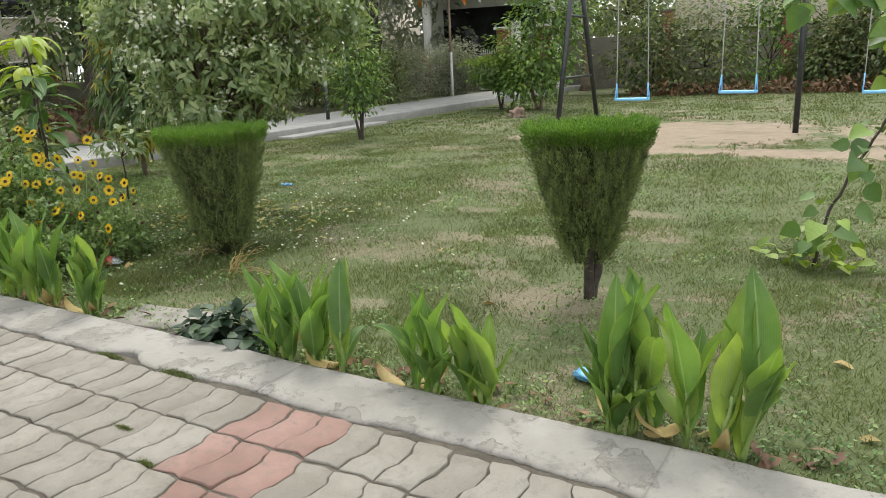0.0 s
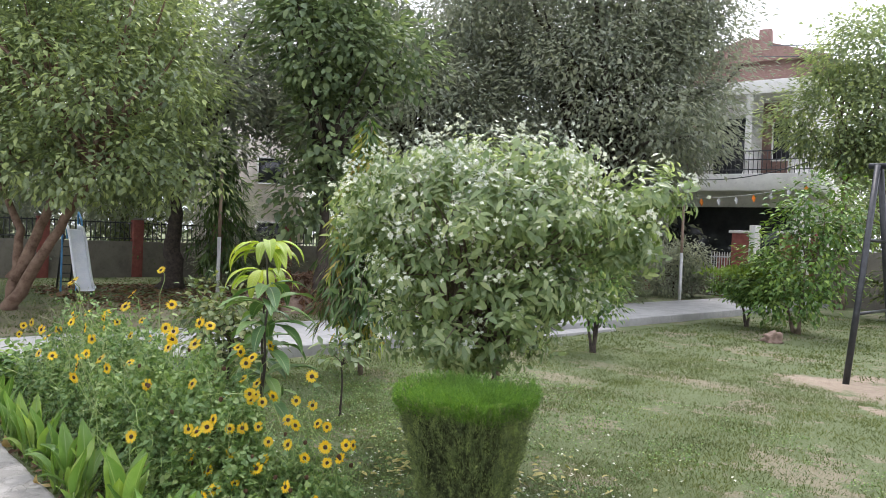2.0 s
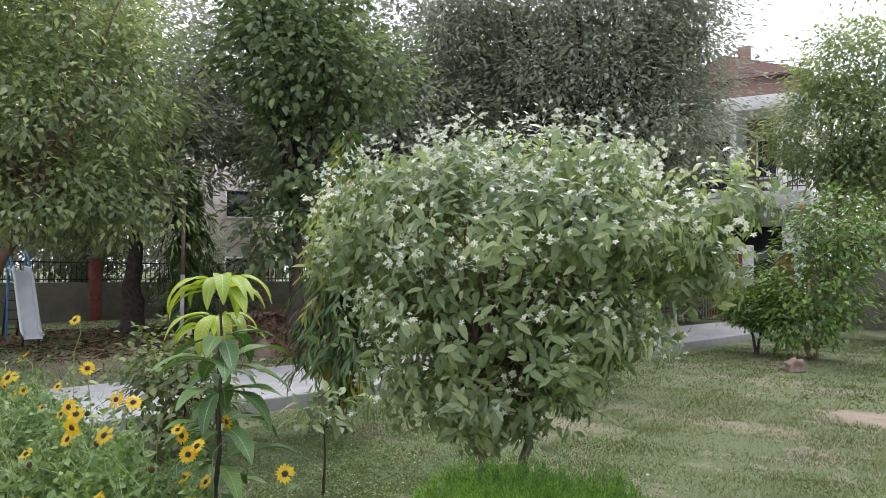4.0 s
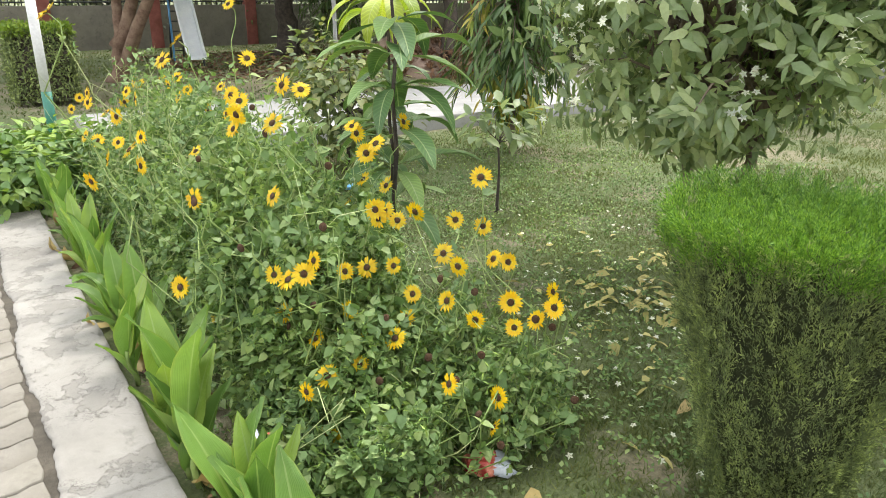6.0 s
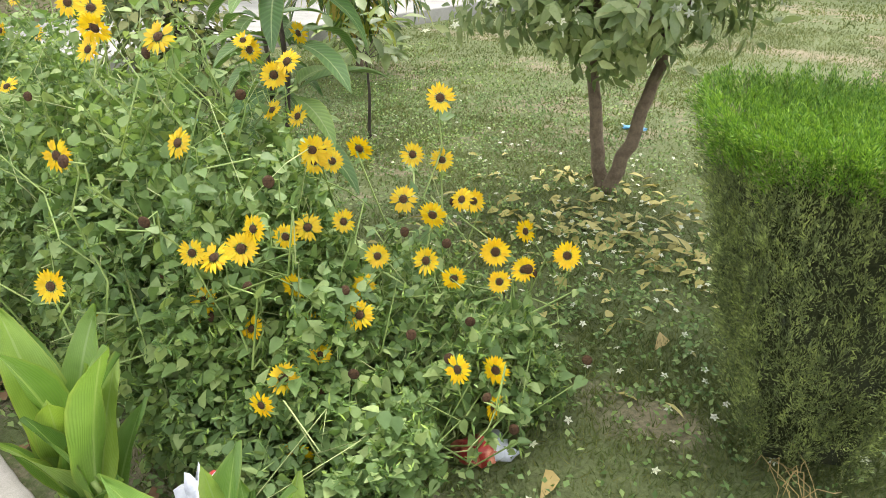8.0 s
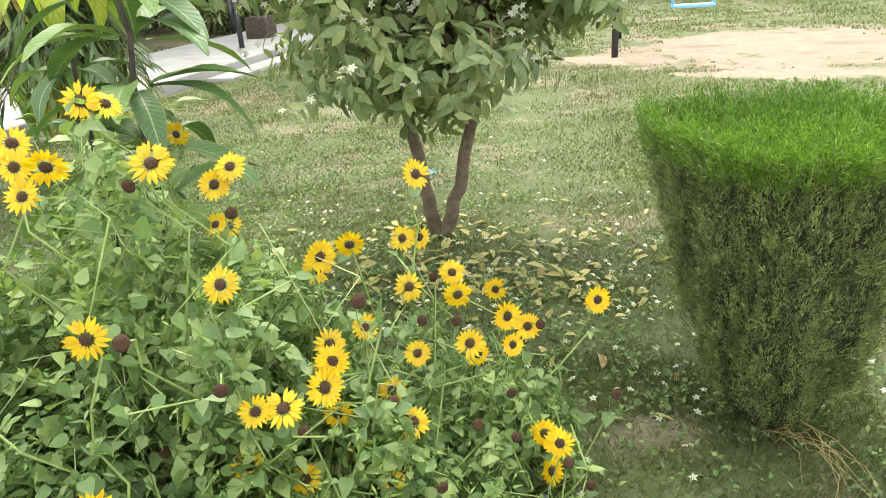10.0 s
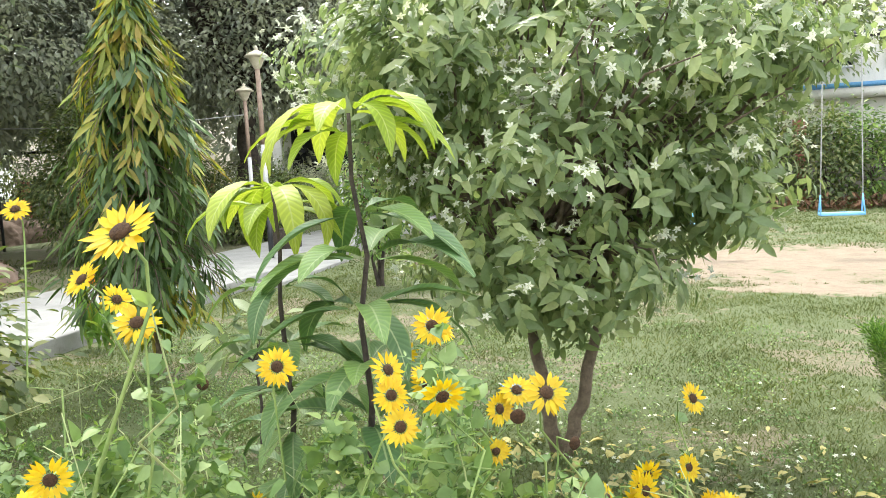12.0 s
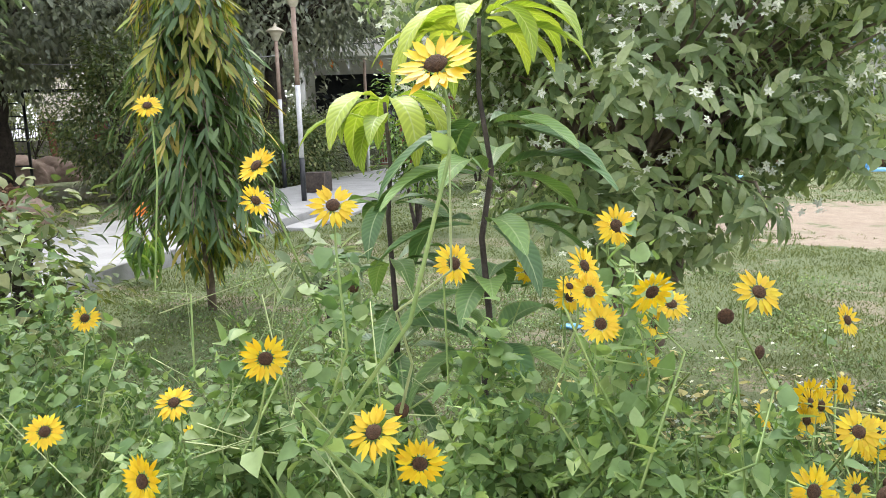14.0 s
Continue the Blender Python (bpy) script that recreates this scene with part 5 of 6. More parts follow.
def arching_sapling(x, y):
    """A thin shoot that arches over to one side, hung with broad rounded leaves."""
    root = empty("garden_sapling", (x, y, 0), "thin arching sapling with broad rounded green leaves", "sapling")
    st = np.array([(0, 0, -0.02), (0.04, 0.02, 0.28), (0.14, 0.09, 0.54), (0.28, 0.18, 0.8), (0.37, 0.23, 1.04), (0.40, 0.26, 1.3), (0.33, 0.2, 1.56), (0.08, 0.04, 1.68), (-0.1, -0.08, 1.62)])
    k = np.linspace(0, 8, 40)
    fine = np.stack([np.interp(k, np.arange(9), st[:, c]) for c in range(3)], -1) + rng.normal(0, 0.006, (40, 3))
    part("trunk", Geo().tube(fine, np.linspace(0.011, 0.004, 40), 7), BARKDARK, root, smooth=True)
    n = 92
    u = np.concatenate([rng.uniform(0.08, 0.6, 40), rng.uniform(0.6, 1.0, 52)])
    a = np.stack([np.interp(u * 8, np.arange(9), st[:, c]) for c in range(3)], -1)
    tip = a + unit(n) * (0.13, 0.13, 0.07)
    sg = Geo()
    for f, e in zip(a, tip):
        sg.tube(bend(f, e, -0.02, 4), np.linspace(0.003, 0.0015, 4), 4)
    part("leaf_stalk", sg, STEMGREEN, root)
    s = rng.uniform(0.6, 1.15, n)
    part("crown", Geo().leaves(tip, (tip - a) + (0, 0, -0.06), np.array([0.3, -0.9, 0.7]) + 0.6 * unit(n), 0.15 * s, 0.125 * s, "heart", 0.25, 0.12), SHRUB, root, "broad rounded green leaves")
    m = 46
    P = rng.normal(0, 1, (m, 3)) * (0.16, 0.12, 0) + (0, 0, 0.04) + np.abs(rng.normal(0, 0.05, (m, 1))) * (0, 0, 1)
    part("low_leaves", Geo().leaves(P, unit(m) + (0, 0, 0.3), np.array([0, 0, 1.0]) + 0.5 * unit(m), 0.11, 0.07, "leaf", 0.25, 0.15), SHRUBTOP, root, "pale fresh leaves at the foot")


arching_sapling(2.68, 7.49)
tree("leafy_bush", (-6.1, 7.3, 0), (((0, 0, -0.02), (0.05, 0, 0.3), (0.1, 0, 0.6)),), 0.02, [(0, 0, 0.55, 0.5, 0.5, 0.45), (0.1, -0.2, 0.9, 0.4, 0.4, 0.3), (-0.4, 0.2, 0.6, 0.5, 0.5, 0.4)], 190, 9, 0.09, 0.055, HEDGE, BARKDARK, "leafy green bush with pale leaf tips", "shrub", kind="leaf", spread=0.12, limbs=24)
for x, y, s in ((-6.3, 4.7, 0.9), (-6.9, 4.5, 1.0), (-7.2, 5.0, 0.8), (-6.6, 5.4, 0.9)):
    tree("leafy_bush", (x, y, 0), ((0, 0, -0.02), (0.02, 0, 0.15), (0.0, 0, 0.3)), 0.012, [(0, 0, 0.28 * s, 0.42, 0.36, 0.28 * s)], 110, 8, 0.10, 0.06, SHRUB, STEMGREEN, "low leafy green plant at the kerb's end", "plant", "plants at the kerb's end", kind="leaf", spread=0.09, limbs=12)
tree("ground_ivy", (0.2, 4.98, 0), ((0, 0, -0.01), (0, 0, 0.05), (0.02, 0, 0.1)), 0.006, [(0, 0, 0.08, 0.26, 0.11, 0.09)], 60, 4, 0.085, 0.075, DARKLEAF, BARKDARK, "low dark glossy creeping plant by the kerb", "plant", kind="leaf", spread=0.04, limbs=8)
tree("dense_bush", (-13.0, 17.2, 0), ((0, 0, -0.02), (0, 0, 0.6), (0.1, 0, 1.2)), 0.06, [(0, 0, 1.5, 1.15, 1.1, 1.3), (0.3, 0, 2.6, 0.8, 0.8, 0.8)], 560, 12, 0.13, 0.065, HEDGE, BARKDARK, "dense dark rounded bush beside the path", "shrub", spread=0.17, limbs=10)
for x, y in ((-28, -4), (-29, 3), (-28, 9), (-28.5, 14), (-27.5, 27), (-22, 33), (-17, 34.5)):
    tree("street_tree", (x, y, 0), ((0, 0, -0.05), (0.05, 0, 2), (0, 0.1, 3.5)), 0.2, [(0, 0, 3.6, 2.6, 2.6, 2.2), (0.5, 0.8, 6.4, 2.8, 2.8, 2.4)], 300, 12, 0.42, 0.2, TREEHAZY, BARKDARK, "dark street tree outside the boundary wall", "tree", "trees outside the wall", spread=0.5, limbs=8)
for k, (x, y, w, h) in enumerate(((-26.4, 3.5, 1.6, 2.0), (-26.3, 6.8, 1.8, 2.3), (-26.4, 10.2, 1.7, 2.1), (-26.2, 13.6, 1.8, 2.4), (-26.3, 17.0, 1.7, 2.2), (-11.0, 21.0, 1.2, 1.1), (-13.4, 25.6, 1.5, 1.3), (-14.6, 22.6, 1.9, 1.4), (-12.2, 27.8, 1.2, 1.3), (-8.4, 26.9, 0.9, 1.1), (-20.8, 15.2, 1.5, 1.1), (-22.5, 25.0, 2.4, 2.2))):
    tree("dark_shrub", (x, y, 0), ((0, 0, -0.02), (0.05, 0, 0.4), (0, 0.05, 0.8)), 0.05, [(0, 0, h * 0.7, w, w, h * 0.75), (0.4 * w, 0, h * 1.1, w * 0.6, w * 0.6, h * 0.5)], 420, 14, 0.13, 0.06, HEDGE if k % 2 else TREEHAZY, BARKDARK, "dark shrub under the big trees", "shrub", "shrubs under the trees", spread=0.24, limbs=8)
hx = -3.6
k = 0
while hx < 12:
    w = rng.uniform(0.9, 1.5)
    h = rng.uniform(1.3, 2.7)
    tree("hedge_shrub", (hx, 26.2 + rng.uniform(-0.8, 0.8), 0), ((0, 0, -0.02), (0.05, 0, 0.4), (0, 0.05, 0.8)), 0.04, [(0, 0, h * 0.55, w, 0.9, h * 0.6), (rng.uniform(-0.4, 0.4), 0, h, w * 0.6, 0.6, h * 0.4)], 230, 11, 0.17, 0.085, (HEDGE, HEDGE, SHRUB, HEDGE)[k % 4], BARKDARK, "untrimmed boundary shrub with dry twigs", "shrub", "boundary shrubs", spread=0.22, limbs=12)
    hx += w * 1.15
    k += 1
n = 2600
P = np.stack([rng.uniform(-4, 12, n), rng.uniform(24.6, 26.0, n), rng.random(n) ** 2 * 0.35], -1)
single("undergrowth", Geo().leaves(P, unit(n) + (0, 0, 0.3), np.array([0, 0, 1.0]) + 0.5 * unit(n), 0.2, 0.08, "rhomb"), REDLEAF, "dry brown undergrowth below the boundary shrubs", "undergrowth", kind="stuff")


def box_shrub(x, y, w, h):
    root = empty("clipped_shrub", (x, y, 0), "box-clipped shrub with a bright yellow-green top", "shrub")
    part("trunk", Geo().tube(bend((0, 0, -0.02), (0, 0, h * 0.6), 0, 5, 0.01), 0.03, 7), BARKDARK, root)
    n = 7000
    P = rng.uniform(-1, 1, (n, 3)) * (w / 2, w / 2, h / 2)
    ax = rng.integers(0, 2, n)
    P[np.arange(n), ax] = np.sign(P[np.arange(n), ax]) * w / 2 * (1 - 0.15 * rng.random(n))
    P[:, 2] += h / 2 + 0.05
    part("side_foliage", Geo().leaves(P, unit(n) + (0, 0, 0.5), unit(n), 0.07, 0.03, "rhomb"), TOPI, root, "dark green clipped sides")
    n = 3500
    P = np.stack([*(rng.uniform(-1, 1, (2, n)) * w * 0.53), h + 0.05 + rng.normal(0, 0.04, n)], -1)
    part("top_foliage", Geo().leaves(P, unit(n) + (0, 0, 0.5), unit(n), 0.07, 0.035, "rhomb"), SHRUBTOP, root, "bright yellow-green clipped top")
    # dark box in the middle stands in for shade among the leaves
    part("dark_core", Geo().box(-w * .42, -w * .42, 0.1, w * .42, w * .42, h), BARKDARK, root)


box_shrub(-12.6, 5.6, 0.85, 1.0)
n = 1600
P = np.stack([-6.02 + rng.normal(0, 0.4, n), 20.3 + rng.normal(0, 0.4, n), 1.26 + rng.normal(0, 0.05, n)], -1)
part("top_foliage", Geo().leaves(P - np.array([-6.02, 20.3, 0]), unit(n) + (0, 0, 0.4), unit(n), 0.10, 0.05, "rhomb"), SHRUBTOP, bpy.data.objects["round_shrub"], "bright green new growth")
canna(-7.15, 9.95, 0.48, 12, 0.12, 90, "canna clump with an orange flower beside the path")
P, D, U = pinwheel(np.array([[-7.15, 9.92, 0.72], [-7.12, 9.9, 0.68], [-7.18, 9.93, 0.66]]), np.array([[0.1, -0.8, 0.5]] * 3))
orange = [o for o in scene.objects if o.name.startswith("canna_plant")][-1]
part("blossom", Geo().leaves(P - np.array([-7.15, 9.95, 0]), D, U, 0.06, 0.035, "leaf"), ORANGEP, orange, "orange canna flower")


# ---- swing set ----
frame_root = empty("swing_set", (0, 0, 0), "black steel swing stand on worn sand", "swing set")
BY, BZ = 15.4, 3.1
part("beam", Geo().tube([(-2.1, BY, BZ), (1.7, BY, BZ), (5.5, BY, BZ)], 0.045, 12), BLACKPAINT, frame_root, smooth=True)
part("leg", Geo().tube([(1.72, 15.1, -0.05), (1.72, 15.25, BZ / 2), (1.72, BY, BZ)], 0.045, 12), BLACKPAINT, frame_root, smooth=True)
for ax in (-1.97, 5.4):
    for fy in (14.42, 16.5):
        part("leg", Geo().tube([(ax, fy, -0.05), (ax, (fy + BY) / 2, BZ / 2), (ax, BY + (fy - BY) * 0.06, BZ)], 0.045, 12), BLACKPAINT, frame_root, smooth=True)
    for rz in (0.95, 2.0):
        q = 1 - rz / BZ
        part("cross_rail", Geo().tube([(ax, BY - 1.03 * q, rz), (ax, BY, rz), (ax, BY + 1.05 * q, rz)], 0.024, 8), BLACKPAINT, frame_root, smooth=True)


def swing(x, z, turn):
    root = empty("swing", (x, BY, 0), "light blue plastic swing seat hung on thin chains", "swing", "swings", turn=turn)
    part("seat", Geo().box(-0.29, -0.1, z - 0.02, 0.29, 0.1, z + 0.025, 0.02), SEATBLUE, root)
    for s in (-1, 1):
        part("rope", Geo().tube(bend((s * 0.27, 0, z + 0.28), (s * 0.24, 0, BZ), 0, 5), 0.009, 6), ROPE, root)
        for q in (-1, 1):
            part("hanger", Geo().tube([(s * 0.28, q * 0.09, z + 0.01), (s * 0.275, q * 0.04, z + 0.15), (s * 0.27, 0, z + 0.28)], 0.011, 6), SEATBLUE, root, "blue hanger bar")


for x, z, a in ((-0.95, 0.53, 6), (0.80, 0.62, -4), (2.85, 0.58, 3), (4.4, 0.56, 0)):
    swing(x, z, a)


# ---- lamp posts ----
def lathe(profile, seg=16):
    gg = Geo()
    a = np.linspace(0, 2 * np.pi, seg, endpoint=False)
    v = np.array([(r * math.cos(q), r * math.sin(q), z) for r, z in profile for q in a])
    k = len(profile)
    gg.add(v, [(i * seg + j, i * seg + (j + 1) % seg, (i + 1) * seg + (j + 1) % seg, (i + 1) * seg + j) for i in range(k - 1) for j in range(seg)])
    return gg


def lamp_post(x, y, h, low, z0=0.0):
    root = empty("lamp_post", (x, y, z0), "garden lamp post with painted bands and a conical shade", "lamp post", "lamp posts")
    part("foot", lathe([(0.09, -0.02), (0.09, 0.04), (0.055, 0.07), (0.05, 0.1)]), BLACKPAINT, root)
    part("lower_post", Geo().tube([(0, 0, 0.05), (0, 0, h * 0.15), (0, 0, h * 0.24)], 0.045, 12), low, root, "painted lower band", smooth=True)
    part("middle_post", Geo().tube([(0, 0, h * 0.24), (0, 0, h * 0.4), (0, 0, h * 0.56)], 0.043, 12), WHITEPAINT, root, "white painted band", smooth=True)
    part("upper_post", Geo().tube([(0, 0, h * 0.56), (0, 0, h * 0.7), (0, 0, h * 0.9)], 0.042, 12), BROWNPAINT, root, "weathered brown upper post", smooth=True)
    part("shade", lathe([(0.04, h * 0.893), (0.07, h * 0.903), (0.135, h * 0.942), (0.14, h * 0.945), (0.205, h * 0.948), (0.208, h * 0.952), (0.13, h * 0.965), (0.07, h * 0.972)], 12), LAMPCREAM, root, "cream conical lamp shade")
    part("finial", lathe([(0.07, h * 0.972), (0.045, h * 0.976), (0.03, h * 0.982), (0.038, h * 0.988), (0.02, h * 0.994), (0.001, h)], 10), LAMPCREAM, root)


lamp_post(-8.2, 15.73, 3.82, BLACKPAINT, 0.0)
lamp_post(-10.1, 18.84, 3.67, BLACKPAINT, 0.0)
lamp_post(-7.9, 5.17, 2.82, GREENPAINT, 0.0)
for x, y, h in ((-10.4, 25.1, 3.4), (-16.5, 12.2, 3.3)):
    root = empty("painted_pole", (x, y, 0), "thin pole with a white painted lower half", "pole", "painted poles")
    part("lower_post", Geo().tube([(0, 0, -0.02), (0, 0, h * 0.2), (0, 0, h * 0.48)], 0.05, 10), WHITEPAINT, root, "white painted half")
    part("upper_post", Geo().tube([(0, 0, h * 0.48), (0, 0, h * 0.7), (0, 0, h)], 0.045, 10), BROWNPAINT, root, "bare brown half")
    part("cap", lathe([(0.05, h - 0.02), (0.1, h), (0.09, h + 0.05), (0.001, h + 0.07)], 8), LAMPCREAM, root)
# string of little flags and a loose cable between the posts
bunting = empty("bunting", (0, 0, 0), "string of faded white and orange paper flags", "bunting")
line = bend((-14.0, 22.4, 3.9), (-10.4, 25.1, 3.4), 0.15, 10)
line = np.concatenate([line, bend((-10.4, 25.1, 3.4), (-6.9, 28.6, 4.3), 0.2, 10)[1:]])
part("string", Geo().tube(line, 0.012, 5), ROPE, bunting)
for i in range(3, 17):
    p = line[i]
    part("flag", Geo().leaves([p], [(0.1, 0, -1)], [(0.3, -1, 0.2)], 0.28, 0.13, "rhomb", 0.1), (WHITEPAINT, ORANGEP, WHITEPAINT)[i % 3], bunting)
line = bend((-10.2, 19.0, 3.0), (-15.0, 17.0, 2.9), 0.08, 10)
cable = empty("cable", (0, 0, 0), "thin sagging cable with hanging paper scraps", "cable")
part("wire", Geo().tube(line, 0.012, 5), ROPE, cable)
for i in (2, 6):
    part("paper_scrap", Geo().leaves([line[i]], [(0.1, 0, -1)], [(0.3, -1, 0.2)], 0.35, 0.12, "leaf", 0.1), WHITEP, cable)
for a, e in (((-13.2, 31.2, 4.6), (-6.9, 28.8, 5.2)), ((-12.2, 33.5, 9.9), (3.5, 31.5, 8.2)), ((-11.6, 33.7, 10.3), (3.5, 31.6, 8.7))):
    single("overhead_wire", Geo().tube(bend(a, e, 0.3, 14), 0.02, 5), BLACKPAINT, "thin black overhead wire from house to tree", "wire", "overhead wires")


# ---- playground slide ----
slide = empty("slide", (-16.95, 9.1, 0), "steel playground slide with blue side rails", "slide", turn=84)
w = 0.155
prof = [(0.0, 0.2), (0.3, 0.27), (0.65, 0.62), (1.25, 1.32), (1.6, 1.6), (2.3, 1.64)]
v = [(s * w, y, z + (0.0 if abs(s) < 1 else 0.0)) for y, z in prof for s in (-1, 1)] + [(s * w, y, z - 0.02) for y, z in prof for s in (-1, 1)]
f = [(2 * i, 2 * i + 1, 2 * i + 3, 2 * i + 2) for i in range(5)] + [(12 + 2 * i, 14 + 2 * i, 15 + 2 * i, 13 + 2 * i) for i in range(5)] + [(0, 12, 13, 1), (10, 11, 23, 22)]
gg = Geo()
gg.add(v, f)
part("chute", gg, STEEL, slide, "shiny steel chute")
for s in (-1, 1):
    sg = Geo()
    v = [(s * (w + d), y, z + e) for y, z in prof for d, e in ((0.0, -0.02), (0.0, 0.13), (0.02, 0.13), (0.02, -0.02))]
    sg.add(v, [(4 * i + j, 4 * i + (j + 1) % 4, 4 * i + 4 + (j + 1) % 4, 4 * i + 4 + j) for i in range(len(prof) - 1) for j in range(4)] + [(0, 1, 2, 3), (20, 23, 22, 21)])
    part("side_wall", sg, STEEL, slide)
for s in (-1, 1):
    part("side_rail", Geo().tube([(s * (w + 0.03), y, z + 0.07) for y, z in prof], 0.028, 8), STEEL, slide)
    part("handrail", Geo().tube([(s * (w + 0.03), 2.3, -0.02), (s * (w + 0.03), 2.3, 1.2), (s * (w + 0.03), 2.3, 2.1), (s * (w + 0.03), 1.9, 1.9), (s * (w + 0.03), 1.6, 1.4)], 0.025, 8), BLUEPAINT, slide, "blue handrail")
    part("leg", Geo().tube([(s * w, 0.3, 0.22), (s * w, 0.3, 0.1), (s * w, 0.3, -0.02)], 0.025, 8), BLACKPAINT, slide)
    part("ladder_rail", Geo().tube([(s * w, 2.3, 1.52), (s * w, 2.7, 0.8), (s * w, 3.1, -0.02)], 0.025, 8), BLACKPAINT, slide)
for i in range(6):
    z = 0.2 + 0.24 * i
    part("rung", Geo().tube([(-w, 3.1 - 0.8 * z / 1.52, z), (0, 3.1 - 0.8 * z / 1.52, z), (w, 3.1 - 0.8 * z / 1.52, z)], 0.016, 6), BLACKPAINT, slide)
ladder = empty("climbing_ladder", (-18.6, 20.2, 0), "black climbing ladder of the play frame", "ladder", turn=40)
for s in (-0.35, 0.35):
    part("rail", Geo().tube([(s, 0, -0.05), (s, 0, 1.3), (s, 0, 2.6)], 0.04, 8), BLACKPAINT, ladder)
for i in range(7):
    part("rung", Geo().tube([(-0.35, 0, 0.3 + 0.33 * i), (0, 0, 0.3 + 0.33 * i), (0.35, 0, 0.3 + 0.33 * i)], 0.02, 6), BLACKPAINT, ladder)
part("top_bar", Geo().tube([(-2.5, 0, 2.6), (0, 0, 2.6), (3.8, 0, 2.65)], 0.04, 8), BLACKPAINT, ladder)


def mound(x, y, rx, ry, h, mat, name, label, leaf=None, turn=0.0):
    bm = bmesh.new()
    bmesh.ops.create_icosphere(bm, subdivisions=4, radius=1, matrix=Matrix.Diagonal((rx, ry, h, 1)))
    for v in bm.verts:
        v.co *= 1 + 0.35 * noise.noise(v.co * 1.3) + 0.12 * noise.noise(v.co * 5)
        v.co.z = max(v.co.z, -0.05)
    root = empty(name, (x, y, 0), label, "heap", turn=turn)
    part("body", Geo().bm(bm), mat, root, smooth=True)
    if leaf:
        n = 2600
        d = unit(n)
        d[:, 2] = np.abs(d[:, 2])
        part("loose_leaves", Geo().leaves(d * (rx, ry, h) * 1.05, unit(n), np.array([0, 0, 1.0]) + 0.6 * unit(n), 0.14, 0.07, "rhomb"), leaf, root)
    return root


mound(-13.4, 13.2, 1.7, 1.3, 0.75, ROCK, "leaf_heap", "reddish-brown heap of fallen leaves", REDLEAF)
mound(-20.5, 22.3, 1.1, 0.9, 0.85, ROCK, "rock_heap", "heap of brown rocks near the fence")
mound(-20.2, 23.4, 1.0, 0.8, 0.75, ROCK, "rock_heap", "heap of brown rocks near the fence")
n = 2400
P = np.stack([rng.uniform(-21, -14, n), rng.uniform(8.5, 15.5, n), rng.uniform(0.01, 0.05, n)], -1)
single("leaf_litter", Geo().leaves(P, unit(n) * (1, 1, 0.2), np.array([0, 0, 1.0]) + 0.4 * unit(n), 0.16, 0.08, "rhomb"), REDLEAF, "reddish fallen leaves under the trees", "leaf litter", kind="stuff")


# ---- boundary walls, fence and houses ----
def boundary(name, x0, y0, x1, y1, h, step, label, rail=True):
    root = empty(name, (x0, y0, 0), label, "wall", kind="structure", turn=math.degrees(math.atan2(y1 - y0, x1 - x0)))
    L = math.hypot(x1 - x0, y1 - y0)
    part("wall_body", Geo().box(0, -0.09, -0.1, L, 0.09, h, 0.01), WALLP, root)
    k = int(L / step)
    for i in range(k + 1):
        part("pillar", Geo().box(i * step - 0.18, -0.14, -0.1, i * step + 0.18, 0.14, h + 0.75, 0.015), WALLRED, root, "red painted pillar")
        part("pillar_cap", Geo().box(i * step - 0.23, -0.19, h + 0.752, i * step + 0.23, 0.19, h + 0.82, 0.01), WALLP, root)
    if rail:
        for z in (h + 0.08, h + 0.62):
            part("rail", Geo().box(0, -0.02, z, L, 0.02, z + 0.04), BLACKPAINT, root)
        bars = Geo()
        for x in np.arange(0.3, L, 0.16):
            bars.box(x - 0.012, -0.012, h + 0.004, x + 0.012, 0.012, h + 0.7)
        tagged(part("fence_bar", bars, BLACKPAINT, root), kind="stuff")
    return root


boundary("wall_west", -24.5, 34, -24.5, -8, 1.25, 3.0, "low plaster boundary wall with red pillars and railings")
boundary("wall_north", -24.5, 30.6, -11.6, 30.6, 0.8, 3.2, "low boundary wall with railings along the street")
boundary("wall_north_east", -8.3, 30.2, 16, 30.2, 1.9, 4.0, "olive plastered boundary wall with red pillars", False)
boundary("wall_south", -24, -7, 18, -7, 1.8, 4.0, "plastered boundary wall behind the walkway", False)
boundary("wall_east", 16, -7, 16, 30, 1.8, 4.0, "plastered boundary wall at the garden's side", False)
for x in (-10.3, -8.6):
    root = empty("gate_pillar", (x, 29.2, 0), "red gate pillar edged in white", "gate pillar", "gate pillars")
    part("shaft", Geo().box(-0.32, -0.2, -0.05, 0.32, 0.2, 2.4, 0.02), WALLRED, root)
    part("side_panel", Geo().box(0.324, -0.22, -0.05, 0.55, 0.22, 2.7, 0.02), HOUSEW, root, "white edge panel")
    part("pillar_cap", Geo().box(-0.4, -0.28, 2.404, 0.32, 0.28, 2.5, 0.02), HOUSEW, root)
gate = empty("gate", (-11.6, 29.4, 0), "white barred metal gate", "gate")
for z in (0.1, 1.5):
    part("gate_rail", Geo().box(0, -0.02, z, 1.0, 0.02, z + 0.05), WHITEPAINT, gate)
for i in range(10):
    part("bar", Geo().box(0.05 + 0.1 * i, -0.012, 0.15, 0.07 + 0.1 * i, 0.012, 1.7), WHITEPAINT, gate)


